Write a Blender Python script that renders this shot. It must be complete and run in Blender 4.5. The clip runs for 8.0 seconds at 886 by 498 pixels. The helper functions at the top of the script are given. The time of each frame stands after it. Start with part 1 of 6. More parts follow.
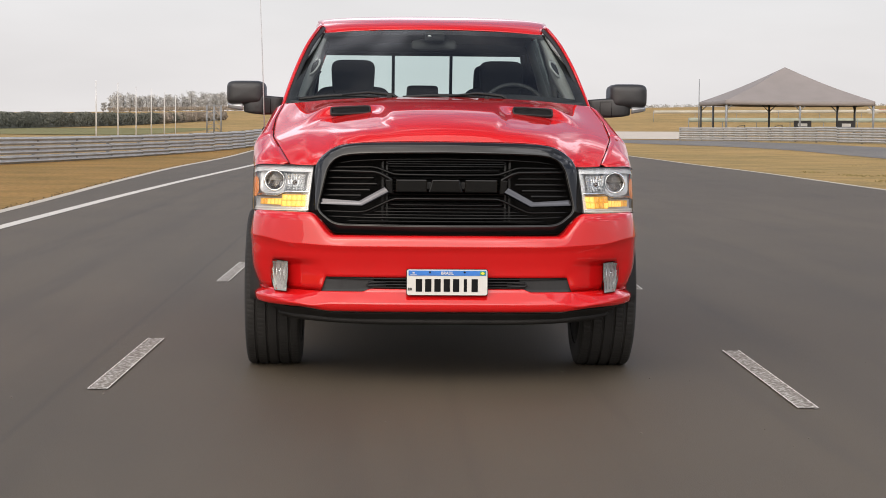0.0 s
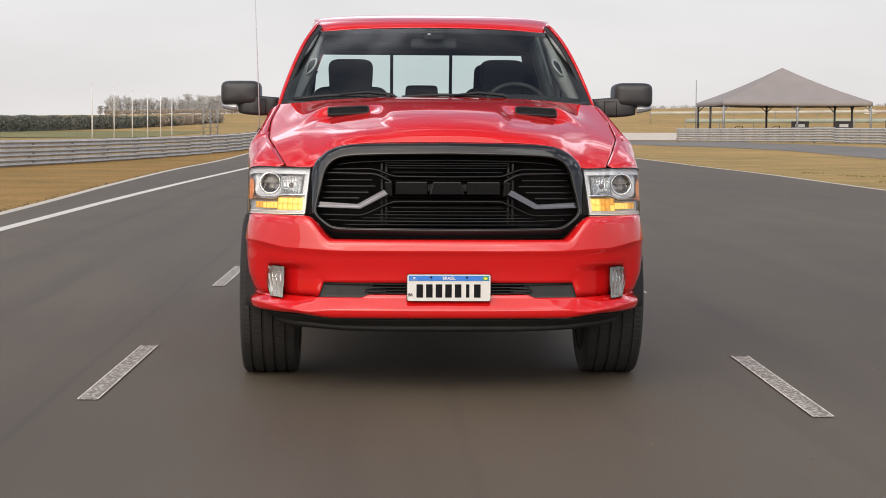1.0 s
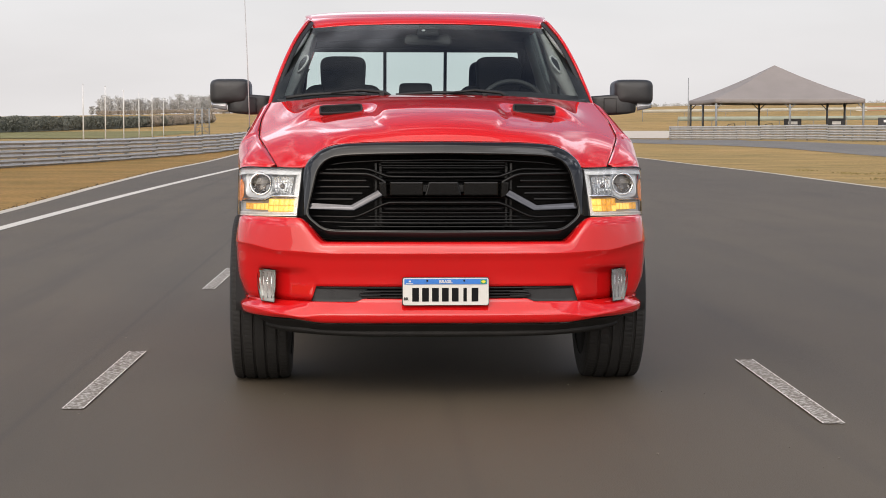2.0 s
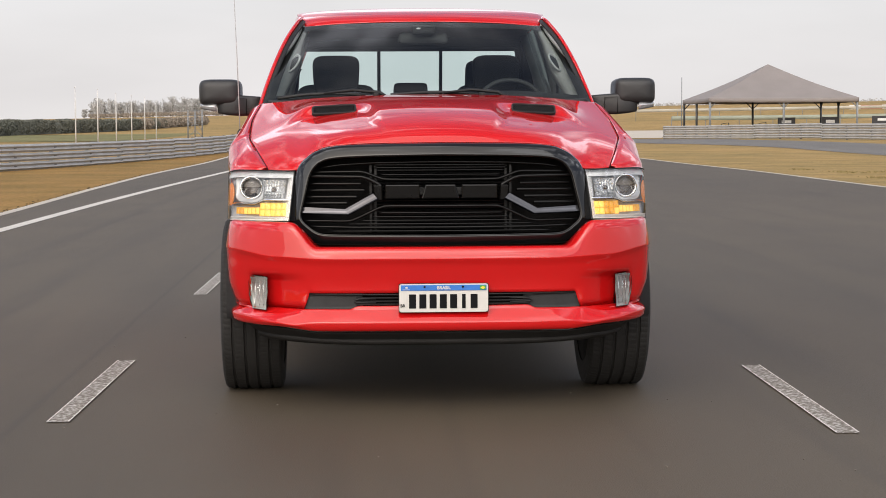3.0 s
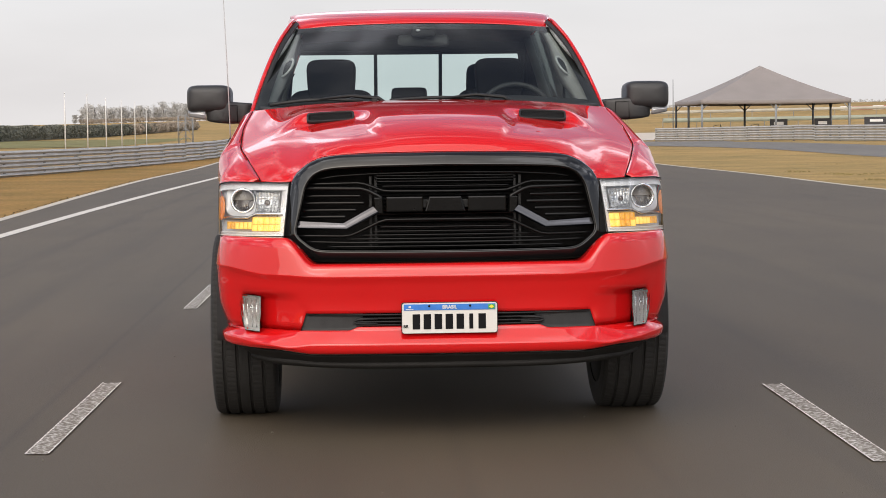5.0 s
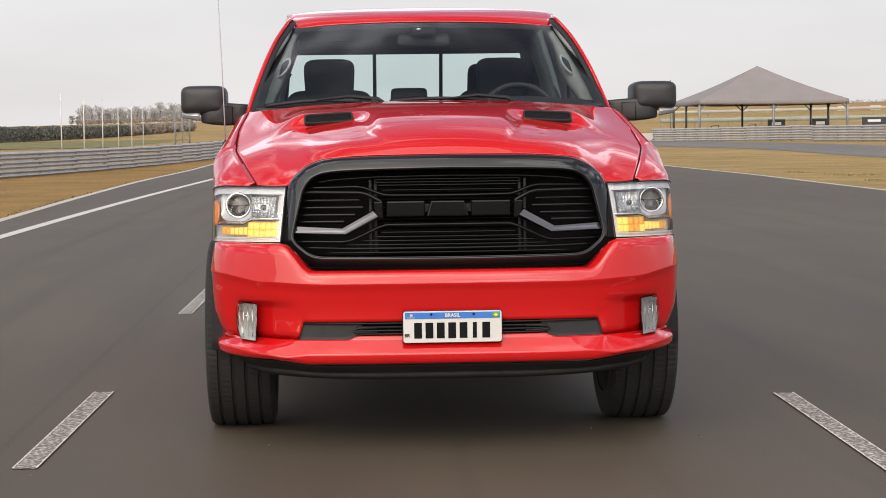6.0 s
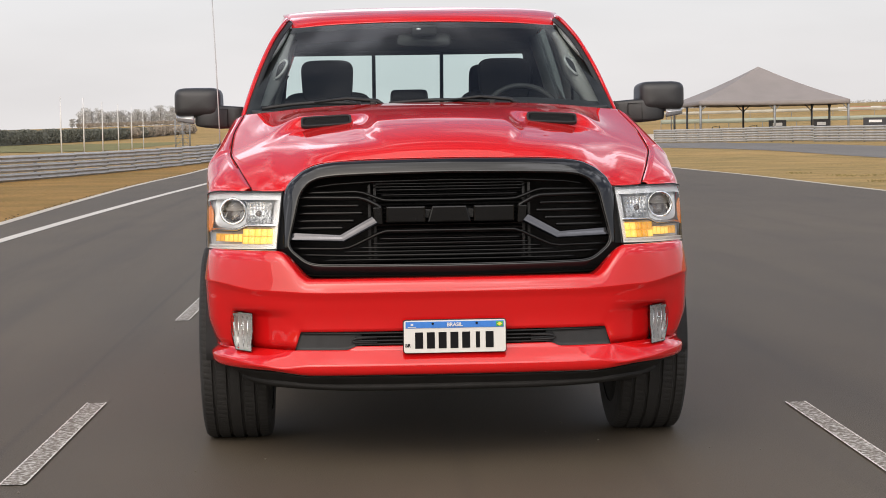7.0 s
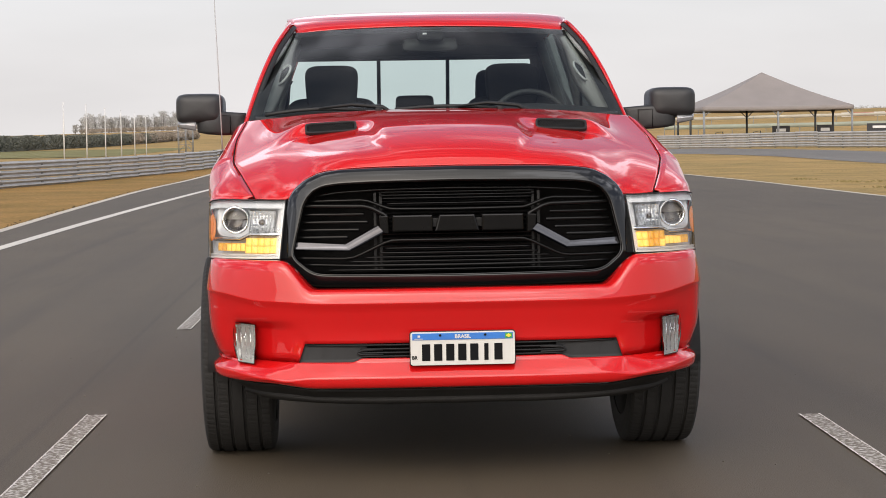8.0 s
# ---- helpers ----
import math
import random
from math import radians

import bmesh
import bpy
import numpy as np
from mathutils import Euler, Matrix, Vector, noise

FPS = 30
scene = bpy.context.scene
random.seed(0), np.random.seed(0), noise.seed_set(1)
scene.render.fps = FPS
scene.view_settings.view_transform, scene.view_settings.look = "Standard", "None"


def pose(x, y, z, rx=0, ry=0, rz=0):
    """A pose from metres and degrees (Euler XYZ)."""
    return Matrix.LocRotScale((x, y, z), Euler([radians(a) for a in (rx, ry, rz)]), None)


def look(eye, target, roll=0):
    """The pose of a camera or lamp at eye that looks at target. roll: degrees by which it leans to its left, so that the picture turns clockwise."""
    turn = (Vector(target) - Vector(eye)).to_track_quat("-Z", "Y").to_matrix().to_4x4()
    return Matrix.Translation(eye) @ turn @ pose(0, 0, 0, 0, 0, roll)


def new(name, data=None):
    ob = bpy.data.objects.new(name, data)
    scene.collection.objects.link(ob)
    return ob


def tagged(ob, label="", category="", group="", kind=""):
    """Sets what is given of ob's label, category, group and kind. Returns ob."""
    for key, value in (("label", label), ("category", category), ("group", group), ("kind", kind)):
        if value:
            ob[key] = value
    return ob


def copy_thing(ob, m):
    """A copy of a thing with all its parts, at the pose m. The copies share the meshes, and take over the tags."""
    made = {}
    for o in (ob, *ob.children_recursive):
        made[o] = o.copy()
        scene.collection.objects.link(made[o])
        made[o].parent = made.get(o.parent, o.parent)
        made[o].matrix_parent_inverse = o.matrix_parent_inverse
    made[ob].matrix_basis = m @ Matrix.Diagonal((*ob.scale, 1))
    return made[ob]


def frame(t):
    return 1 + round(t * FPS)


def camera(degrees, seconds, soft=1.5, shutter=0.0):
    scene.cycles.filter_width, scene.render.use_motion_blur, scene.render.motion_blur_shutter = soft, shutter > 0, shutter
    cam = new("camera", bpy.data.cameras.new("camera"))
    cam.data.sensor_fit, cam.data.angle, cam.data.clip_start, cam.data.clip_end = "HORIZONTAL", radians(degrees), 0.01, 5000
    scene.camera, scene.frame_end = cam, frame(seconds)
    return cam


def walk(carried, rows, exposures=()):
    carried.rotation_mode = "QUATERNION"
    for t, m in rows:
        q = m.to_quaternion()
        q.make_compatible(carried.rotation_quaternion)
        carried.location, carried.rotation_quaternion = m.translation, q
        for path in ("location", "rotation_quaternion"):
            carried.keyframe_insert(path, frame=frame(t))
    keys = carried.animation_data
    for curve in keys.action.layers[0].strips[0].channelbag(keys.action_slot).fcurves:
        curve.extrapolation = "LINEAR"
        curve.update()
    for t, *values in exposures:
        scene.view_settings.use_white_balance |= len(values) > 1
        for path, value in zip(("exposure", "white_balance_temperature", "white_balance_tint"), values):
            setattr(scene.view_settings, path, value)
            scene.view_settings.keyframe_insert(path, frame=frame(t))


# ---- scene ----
cam = camera(26.2, 8.0, soft=0.92)
PATH = [
    (0, (-0.376, -9.271, 1.276), (-0.3, -7.277, 1.148), 0.5),
    (0.5, (-0.382, -9.136, 1.269), (-0.306, -7.142, 1.142), 0.4),
    (1, (-0.385, -8.973, 1.268), (-0.306, -6.978, 1.142), 0.3),
    (1.5, (-0.389, -8.833, 1.267), (-0.306, -6.839, 1.14), 0.2),
    (3, (-0.394, -8.386, 1.264), (-0.301, -6.392, 1.138), -0.3),
    (3.5, (-0.398, -8.246, 1.266), (-0.302, -6.252, 1.141), -0.4),
    (4, (-0.404, -8.107, 1.274), (-0.306, -6.114, 1.15), -0.5),
    (4.5, (-0.416, -7.969, 1.28), (-0.316, -5.975, 1.157), -0.6),
    (6, (-0.433, -7.554, 1.29), (-0.328, -5.56, 1.168), -0.7),
    (6.5, (-0.429, -7.422, 1.293), (-0.324, -5.428, 1.172), -0.8),
    (7, (-0.422, -7.298, 1.294), (-0.318, -5.305, 1.174), -0.9),
    (7.5, (-0.426, -7.2, 1.295), (-0.321, -5.206, 1.177), -0.9),
    (8, (-0.43, -7.119, 1.299), (-0.329, -5.125, 1.185), -0.9),
]
walk(cam, [(t, look(eye, target, roll)) for t, eye, target, roll in PATH])

# ---------------------------------------------------------------- light
SUN_ELEV, SUN_TURN = radians(36), radians(198)   # turn: clockwise from +y
world = bpy.data.worlds.new("hazy_sky")
scene.world = world
world.use_nodes = True
wt = world.node_tree
wt.nodes.clear()
w_out = wt.nodes.new("ShaderNodeOutputWorld")
w_sky = wt.nodes.new("ShaderNodeTexSky")
w_sky.sky_type = "NISHITA"
w_sky.sun_disc = False
w_sky.sun_elevation, w_sky.sun_rotation = SUN_ELEV, SUN_TURN
w_sky.air_density, w_sky.dust_density, w_sky.ozone_density = 1.0, 6.0, 1.0
w_clear = wt.nodes.new("ShaderNodeBackground")
w_clear.inputs["Strength"].default_value = 0.06
w_coord = wt.nodes.new("ShaderNodeTexCoord")
w_map = wt.nodes.new("ShaderNodeMapping")
w_map.inputs["Scale"].default_value = (1.0, 1.0, 2.0)
w_noise = wt.nodes.new("ShaderNodeTexNoise")
w_noise.inputs["Scale"].default_value = 3.2
w_noise.inputs["Detail"].default_value = 4.0
w_noise.inputs["Roughness"].default_value = 0.56
w_ramp = wt.nodes.new("ShaderNodeValToRGB")
w_ramp.color_ramp.elements[0].position = 0.44
w_ramp.color_ramp.elements[0].color = (0.24, 0.27, 0.37, 1)
w_ramp.color_ramp.elements[1].position = 0.56
w_ramp.color_ramp.elements[1].color = (1.00, 1.01, 1.08, 1)
w_bright = w_ramp.color_ramp.elements.new(0.62)
w_bright.color = (2.7, 2.72, 2.95, 1)
w_sep = wt.nodes.new("ShaderNodeSeparateXYZ")
w_high = wt.nodes.new("ShaderNodeMapRange")     # even haze near the horizon, broken cloud above it
w_high.interpolation_type = "SMOOTHSTEP"
w_high.inputs["From Min"].default_value, w_high.inputs["From Max"].default_value = 0.07, 0.34
w_high.inputs["To Min"].default_value, w_high.inputs["To Max"].default_value = 0.0, 1.0
w_horizon = wt.nodes.new("ShaderNodeMix")
w_horizon.data_type = "RGBA"
w_haze = wt.nodes.new("ShaderNodeMix")          # pale at the horizon, a little greyer above it, with faint cloud
w_haze.data_type = "RGBA"
w_haze.inputs[6].default_value, w_haze.inputs[7].default_value = (0.83, 0.800, 0.795, 1), (0.755, 0.738, 0.755, 1)
w_low = wt.nodes.new("ShaderNodeMapRange")
w_low.inputs["From Min"].default_value, w_low.inputs["From Max"].default_value = 0.0, 0.085
w_map2 = wt.nodes.new("ShaderNodeMapping")
w_map2.inputs["Scale"].default_value = (1.0, 1.0, 4.0)
w_faint = wt.nodes.new("ShaderNodeTexNoise")
w_faint.inputs["Scale"].default_value, w_faint.inputs["Detail"].default_value = 5.0, 4.0
w_soft = wt.nodes.new("ShaderNodeMapRange")
w_soft.inputs["From Min"].default_value, w_soft.inputs["From Max"].default_value = 0.3, 0.7
w_soft.inputs["To Min"].default_value, w_soft.inputs["To Max"].default_value = 0.94, 1.06
w_veil = wt.nodes.new("ShaderNodeVectorMath")
w_veil.operation = "SCALE"
w_gain = wt.nodes.new("ShaderNodeMapRange")
w_gain.inputs["To Min"].default_value, w_gain.inputs["To Max"].default_value = 0.92, 1.05
w_cloud = wt.nodes.new("ShaderNodeBackground")
w_add = wt.nodes.new("ShaderNodeAddShader")
L = wt.links.new
L(w_coord.outputs["Generated"], w_map.inputs["Vector"])
L(w_map.outputs["Vector"], w_noise.inputs["Vector"])
L(w_noise.outputs["Fac"], w_ramp.inputs["Fac"])
L(w_coord.outputs["Generated"], w_sep.inputs["Vector"])
L(w_sep.outputs["Z"], w_high.inputs["Value"])
L(w_high.outputs["Result"], w_horizon.inputs[0])
L(w_sep.outputs["Z"], w_low.inputs["Value"])
L(w_low.outputs["Result"], w_haze.inputs[0])
L(w_coord.outputs["Generated"], w_map2.inputs["Vector"])
L(w_map2.outputs["Vector"], w_faint.inputs["Vector"])
L(w_faint.outputs["Fac"], w_soft.inputs["Value"])
L(w_haze.outputs[2], w_veil.inputs[0])
L(w_soft.outputs["Result"], w_veil.inputs["Scale"])
L(w_veil.outputs["Vector"], w_horizon.inputs[6])
# the cloud cover is brighter on the sun's side
w_side = wt.nodes.new("ShaderNodeVectorMath")
w_side.operation = "DOT_PRODUCT"
w_side.inputs[1].default_value = (math.sin(SUN_TURN), math.cos(SUN_TURN), 0.0)
w_lit = wt.nodes.new("ShaderNodeMapRange")
w_lit.inputs["From Min"].default_value, w_lit.inputs["From Max"].default_value = -0.8, 0.8
w_lit.inputs["To Min"].default_value, w_lit.inputs["To Max"].default_value = 0.85, 1.20
w_scale = wt.nodes.new("ShaderNodeVectorMath")
w_scale.operation = "SCALE"
L(w_coord.outputs["Generated"], w_side.inputs[0])
L(w_side.outputs["Value"], w_lit.inputs["Value"])
L(w_ramp.outputs["Color"], w_scale.inputs[0])
w_top = wt.nodes.new("ShaderNodeMapRange")      # thicker, greyer cloud overhead
w_top.interpolation_type = "SMOOTHSTEP"
w_top.inputs["From Min"].default_value, w_top.inputs["From Max"].default_value = 0.50, 0.86
w_top.inputs["To Min"].default_value, w_top.inputs["To Max"].default_value = 1.0, 0.42
w_both = wt.nodes.new("ShaderNodeMath")
w_both.operation = "MULTIPLY"
L(w_sep.outputs["Z"], w_top.inputs["Value"])
L(w_top.outputs["Result"], w_both.inputs[0])
L(w_lit.outputs["Result"], w_both.inputs[1])
L(w_both.outputs["Value"], w_scale.inputs["Scale"])
L(w_scale.outputs["Vector"], w_horizon.inputs[7])
L(w_high.outputs["Result"], w_gain.inputs["Value"])
L(w_horizon.outputs[2], w_cloud.inputs["Color"])
L(w_gain.outputs["Result"], w_cloud.inputs["Strength"])
L(w_sky.outputs["Color"], w_clear.inputs["Color"])
L(w_clear.outputs["Background"], w_add.inputs[0])
L(w_cloud.outputs["Background"], w_add.inputs[1])
L(w_add.outputs["Shader"], w_out.inputs["Surface"])

sun = new("sun", bpy.data.lights.new("sun", "SUN"))
sun.data.energy, sun.data.angle, sun.data.color = 1.95, radians(92), (1.0, 0.93, 0.82)
sun_way = Vector((math.sin(SUN_TURN) * math.cos(SUN_ELEV), math.cos(SUN_TURN) * math.cos(SUN_ELEV), math.sin(SUN_ELEV)))
sun.rotation_euler = sun_way.to_track_quat("Z", "Y").to_euler()
sun.location = sun_way * 30
scene.view_settings.exposure = 0.05


# ---------------------------------------------------------------- materials
def material(name, colour, rough=0.5, metal=0.0, vary=0.15, scale=8.0, fine=120.0, bump=0.0, coat=0.0, coat_rough=0.03,
             spec=0.5, coat_ior=1.5, second=None, glow=None, island=False, bump_scale=None, stretch=None):
    """A principled surface whose colour wavers at two scales."""
    m = bpy.data.materials.new(name)
    m.use_nodes = True
    t = m.node_tree
    p = t.nodes["Principled BSDF"]
    p.inputs["Roughness"].default_value = rough
    p.inputs["Metallic"].default_value = metal
    p.inputs["Coat Weight"].default_value = coat
    p.inputs["Coat Roughness"].default_value = coat_rough
    p.inputs["Coat IOR"].default_value = coat_ior
    p.inputs["Specular IOR Level"].default_value = spec
    co = t.nodes.new("ShaderNodeTexCoord")
    vec = co.outputs["Object"]
    if stretch:
        mp = t.nodes.new("ShaderNodeMapping")
        mp.inputs["Scale"].default_value = stretch
        t.links.new(vec, mp.inputs["Vector"])
        vec = mp.outputs["Vector"]
    n1, n2 = t.nodes.new("ShaderNodeTexNoise"), t.nodes.new("ShaderNodeTexNoise")
    for n, s, d in ((n1, scale, 6.0), (n2, fine, 3.0)):
        n.inputs["Scale"].default_value, n.inputs["Detail"].default_value = s, d
        t.links.new(vec, n.inputs["Vector"])
    mix = t.nodes.new("ShaderNodeMix")
    mix.data_type = "FLOAT"
    mix.inputs[0].default_value = 0.4
    t.links.new(n1.outputs["Fac"], mix.inputs[2])
    t.links.new(n2.outputs["Fac"], mix.inputs[3])
    ramp = t.nodes.new("ShaderNodeValToRGB")
    second = second or tuple(c * (1 - vary) for c in colour)
    ramp.color_ramp.elements[0].position, ramp.color_ramp.elements[1].position = 0.36, 0.64
    ramp.color_ramp.elements[0].color = (*second, 1)
    ramp.color_ramp.elements[1].color = (*colour, 1)
    t.links.new(mix.outputs[0], ramp.inputs["Fac"])
    out = ramp.outputs["Color"]
    if island:
        geo = t.nodes.new("ShaderNodeNewGeometry")
        hsv = t.nodes.new("ShaderNodeHueSaturation")
        rng = t.nodes.new("ShaderNodeMapRange")
        rng.inputs["To Min"].default_value, rng.inputs["To Max"].default_value = 0.85, 1.18
        t.links.new(geo.outputs["Random Per Island"], rng.inputs["Value"])
        t.links.new(rng.outputs["Result"], hsv.inputs["Value"])
        t.links.new(out, hsv.inputs["Color"])
        out = hsv.outputs["Color"]
    t.links.new(out, p.inputs["Base Color"])
    if bump:
        b = t.nodes.new("ShaderNodeBump")
        b.inputs["Strength"].default_value, b.inputs["Distance"].default_value = bump, 0.004
        if bump_scale:
            n3 = t.nodes.new("ShaderNodeTexNoise")
            n3.inputs["Scale"].default_value = bump_scale
            t.links.new(vec, n3.inputs["Vector"])
            t.links.new(n3.outputs["Fac"], b.inputs["Height"])
        else:
            t.links.new(n2.outputs["Fac"], b.inputs["Height"])
        t.links.new(b.outputs["Normal"], p.inputs["Normal"])
    if glow:
        p.inputs["Emission Color"].default_value = (*glow[0], 1)
        p.inputs["Emission Strength"].default_value = glow[1]
    return m


def glass(name, tint, rough=0.0, gloss=1.0):
    """Clear sheet glass: a tinted pane with a Fresnel gloss."""
    m = bpy.data.materials.new(name)
    m.use_nodes = True
    t = m.node_tree
    t.nodes.clear()
    out = t.nodes.new("ShaderNodeOutputMaterial")
    tr, gl = t.nodes.new("ShaderNodeBsdfTransparent"), t.nodes.new("ShaderNodeBsdfGlossy")
    tr.inputs["Color"].default_value = (*tint, 1)
    gl.inputs["Color"].default_value = (gloss, gloss, gloss, 1)
    gl.inputs["Roughness"].default_value = rough
    fr, mx = t.nodes.new("ShaderNodeFresnel"), t.nodes.new("ShaderNodeMixShader")
    fr.inputs["IOR"].default_value = 1.5
    t.links.new(fr.outputs["Fac"], mx.inputs["Fac"])
    t.links.new(tr.outputs["BSDF"], mx.inputs[1])
    t.links.new(gl.outputs["BSDF"], mx.inputs[2])
    t.links.new(mx.outputs["Shader"], out.inputs["Surface"])
    return m


RED = material("red_paint", (0.53, 0.007, 0.0078), rough=0.45, vary=0.04, scale=3, fine=900, coat=1.0, coat_rough=0.015, spec=0.0, coat_ior=1.62)
GLOSS_BLACK = material("gloss_black_plastic", (0.0085, 0.0085, 0.009), rough=0.04, vary=0.3, scale=5, spec=0.6)
BAR_BLACK = material("gloss_black_bar", (0.006, 0.006, 0.0063), rough=0.10, vary=0.3, scale=9, spec=0.22)
SHUTTER = material("grey_black_shutter", (0.007, 0.007, 0.0073), rough=0.4, vary=0.3, scale=15, spec=0.25)
DARK_CHROME = material("dark_chrome", (0.075, 0.076, 0.084), rough=0.11, metal=1.0, vary=0.15, scale=20)
BLACK_PLASTIC = material("black_textured_plastic", (0.016, 0.016, 0.017), rough=0.5, vary=0.3, scale=30, fine=700, bump=0.25, spec=0.3)
MIRROR_PLASTIC = material("grained_mirror_plastic", (0.023, 0.023, 0.0245), rough=0.42, vary=0.2, scale=12, fine=800, bump=0.2)
INLET = material("dark_grained_inlet_plastic", (0.030, 0.030, 0.031), rough=0.55, vary=0.2, scale=30, fine=700, bump=0.2, spec=0.3)
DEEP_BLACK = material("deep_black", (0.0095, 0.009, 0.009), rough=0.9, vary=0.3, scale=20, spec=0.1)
DAM = material("dusty_black_air_dam", (0.016, 0.015, 0.014), rough=0.65, vary=0.35, scale=14, fine=300, spec=0.2)
SEAL = material("rubber_seal", (0.012, 0.012, 0.013), rough=0.6, vary=0.3, scale=30)
RUBBER = material("tyre_rubber", (0.019, 0.018, 0.017), rough=0.78, vary=0.35, scale=9, fine=260, bump=0.4)
CHROME = material("lamp_chrome", (0.90, 0.91, 0.92), rough=0.16, metal=1.0, vary=0.05, scale=30)
CHROME_FACET = material("faceted_lamp_reflector", (0.74, 0.75, 0.76), rough=0.14, metal=0.95, vary=0.12, scale=40, bump=0.9, bump_scale=55)
FOG_CHROME = material("fog_lamp_chrome", (0.88, 0.88, 0.87), rough=0.16, metal=0.65, vary=0.15, scale=60, bump=0.9, bump_scale=75)
SILVER = material("satin_silver", (0.80, 0.81, 0.83), rough=0.22, metal=0.15, vary=0.1, scale=20)
RADIATOR = material("grey_radiator_edge", (0.015, 0.015, 0.0155), rough=0.5, metal=0.3, vary=0.3, scale=60)
LENS_GLASS = glass("lens_glass", (0.90, 0.88, 0.85))
# tones for the reflection painted inside the projector lens
LENS_PALE = material("lens_image_pale", (0.42, 0.38, 0.34), rough=0.3, metal=0.3, vary=0.3, scale=30)
LENS_DARK = material("dark_lens_brown", (0.085, 0.060, 0.042), rough=0.25, vary=0.5, scale=14, coat=1.0, coat_ior=1.65, spec=0.4)
AMBER_DIM = material("dim_amber_lamp", (0.80, 0.40, 0.04), rough=0.25, vary=0.5, scale=55, glow=((1.0, 0.50, 0.07), 0.40))
HOUSING = material("lamp_housing_chrome", (0.70, 0.71, 0.73), rough=0.20, metal=0.35, vary=0.15, scale=25, bump=0.3, bump_scale=30)
AMBER_LIT = material("lit_amber_lamp", (0.85, 0.47, 0.05), rough=0.25, vary=0.45, scale=55, glow=((1.0, 0.62, 0.14), 0.9))
AMBER = material("amber_reflector", (0.85, 0.25, 0.012), rough=0.2, vary=0.2, scale=50, coat=0.8)
CLEAR = glass("clear_lamp_cover", (0.93, 0.94, 0.94))
WINDSHIELD = glass("windshield_glass", (0.86, 0.93, 0.92), gloss=0.85)
REAR_GLASS = glass("green_tinted_glass", (0.82, 0.925, 0.92))
PRIVACY = glass("dark_side_glass", (0.22, 0.25, 0.24))
FABRIC = material("black_seat_cloth", (0.020, 0.020, 0.022), rough=0.9, vary=0.35, scale=25, fine=500, bump=0.3, spec=0.2)
DASH = material("charcoal_dash_plastic", (0.022, 0.023, 0.025), rough=0.6, vary=0.2, scale=20, fine=600, bump=0.2)
TRIM_GREY = material("light_grey_cabin_trim", (0.46, 0.47, 0.47), rough=0.75, vary=0.12, scale=20)
LINER = material("grey_headliner", (0.28, 0.28, 0.28), rough=0.95, vary=0.15, scale=15)
RIM_METAL = material("rim_alloy", (0.25, 0.25, 0.26), rough=0.3, metal=0.9, vary=0.15, scale=12)
PLATE_WHITE = material("plate_white", (0.62, 0.60, 0.565), rough=0.45, vary=0.05, scale=20)
PLATE_BLUE = material("plate_blue", (0.03, 0.17, 0.55), rough=0.4, vary=0.1, scale=30)
INK = material("plate_ink", (0.004, 0.004, 0.005), rough=0.6, vary=0.2, scale=40, spec=0.15)
FLAG_GREEN = material("flag_green", (0.05, 0.33, 0.07), rough=0.5)
FLAG_YELLOW = material("flag_yellow", (0.80, 0.62, 0.05), rough=0.5)
STEEL_WIRE = material("antenna_steel", (0.42, 0.42, 0.42), rough=0.5, metal=0.0)
UNDER = material("underbody_black", (0.015, 0.015, 0.015), rough=0.8, vary=0.4, scale=10)
GALV = material("galvanised_steel", (0.47, 0.455, 0.43), rough=0.5, metal=0.35, vary=0.28, scale=1.2, fine=40, bump=0.1)
POLE_WHITE = material("white_pole_paint", (0.62, 0.61, 0.59), rough=0.45, vary=0.08, scale=3)
TENT_CLOTH = material("grey_beige_tent_canvas", (0.25, 0.222, 0.21), rough=0.85, vary=0.12, scale=0.6, fine=14)
POST_DARK = material("dark_tent_post", (0.05, 0.055, 0.06), rough=0.5, vary=0.2, scale=6)
POST_GREY = material("grey_tent_post", (0.24, 0.25, 0.26), rough=0.5, metal=0.3, vary=0.2, scale=6)
BOARD = material("black_banner_board", (0.035, 0.035, 0.04), rough=0.6, vary=0.2, scale=5)
BOARD_WHITE = material("white_banner_print", (0.7, 0.7, 0.7), rough=0.6, vary=0.1, scale=5)
TEAL = material("teal_mesh_fence", (0.30, 0.325, 0.265), rough=0.9, vary=0.18, scale=0.5)
PALE_NET = material("pale_mesh_fence", (0.46, 0.43, 0.36), rough=0.9, vary=0.25, scale=0.3)
KERB_RED = material("kerb_red_paint", (0.42, 0.16, 0.11), rough=0.7, vary=0.2, scale=4)
KERB_WHITE = material("kerb_white_paint", (0.75, 0.74, 0.72), rough=0.7, vary=0.1, scale=4)
LEAF = material("hedge_leaf", (0.150, 0.155, 0.128), rough=0.85, vary=0.15, scale=0.6, fine=6, island=True, spec=0.3)
# leaf colour paled well beyond foliage: distance haze put into the paint
HAZE_LEAF = material("haze_paled_leaf", (0.42, 0.41, 0.39), rough=0.9, vary=0.15, scale=0.5, fine=5, island=True, spec=0.2)
# tan leaf colour imitating dust haze hanging in the air
HAZE_BRUSH = material("haze_tan_brush", (0.37, 0.315, 0.255), rough=0.9, vary=0.25, scale=0.5, fine=5, island=True, spec=0.15)
RAIL_POST = material("weathered_rail_post", (0.16, 0.155, 0.15), rough=0.65, metal=0.2, vary=0.3, scale=3)
TUFT = material("olive_weed", (0.27, 0.215, 0.088), rough=0.9, vary=0.3, scale=2, spec=0.1)
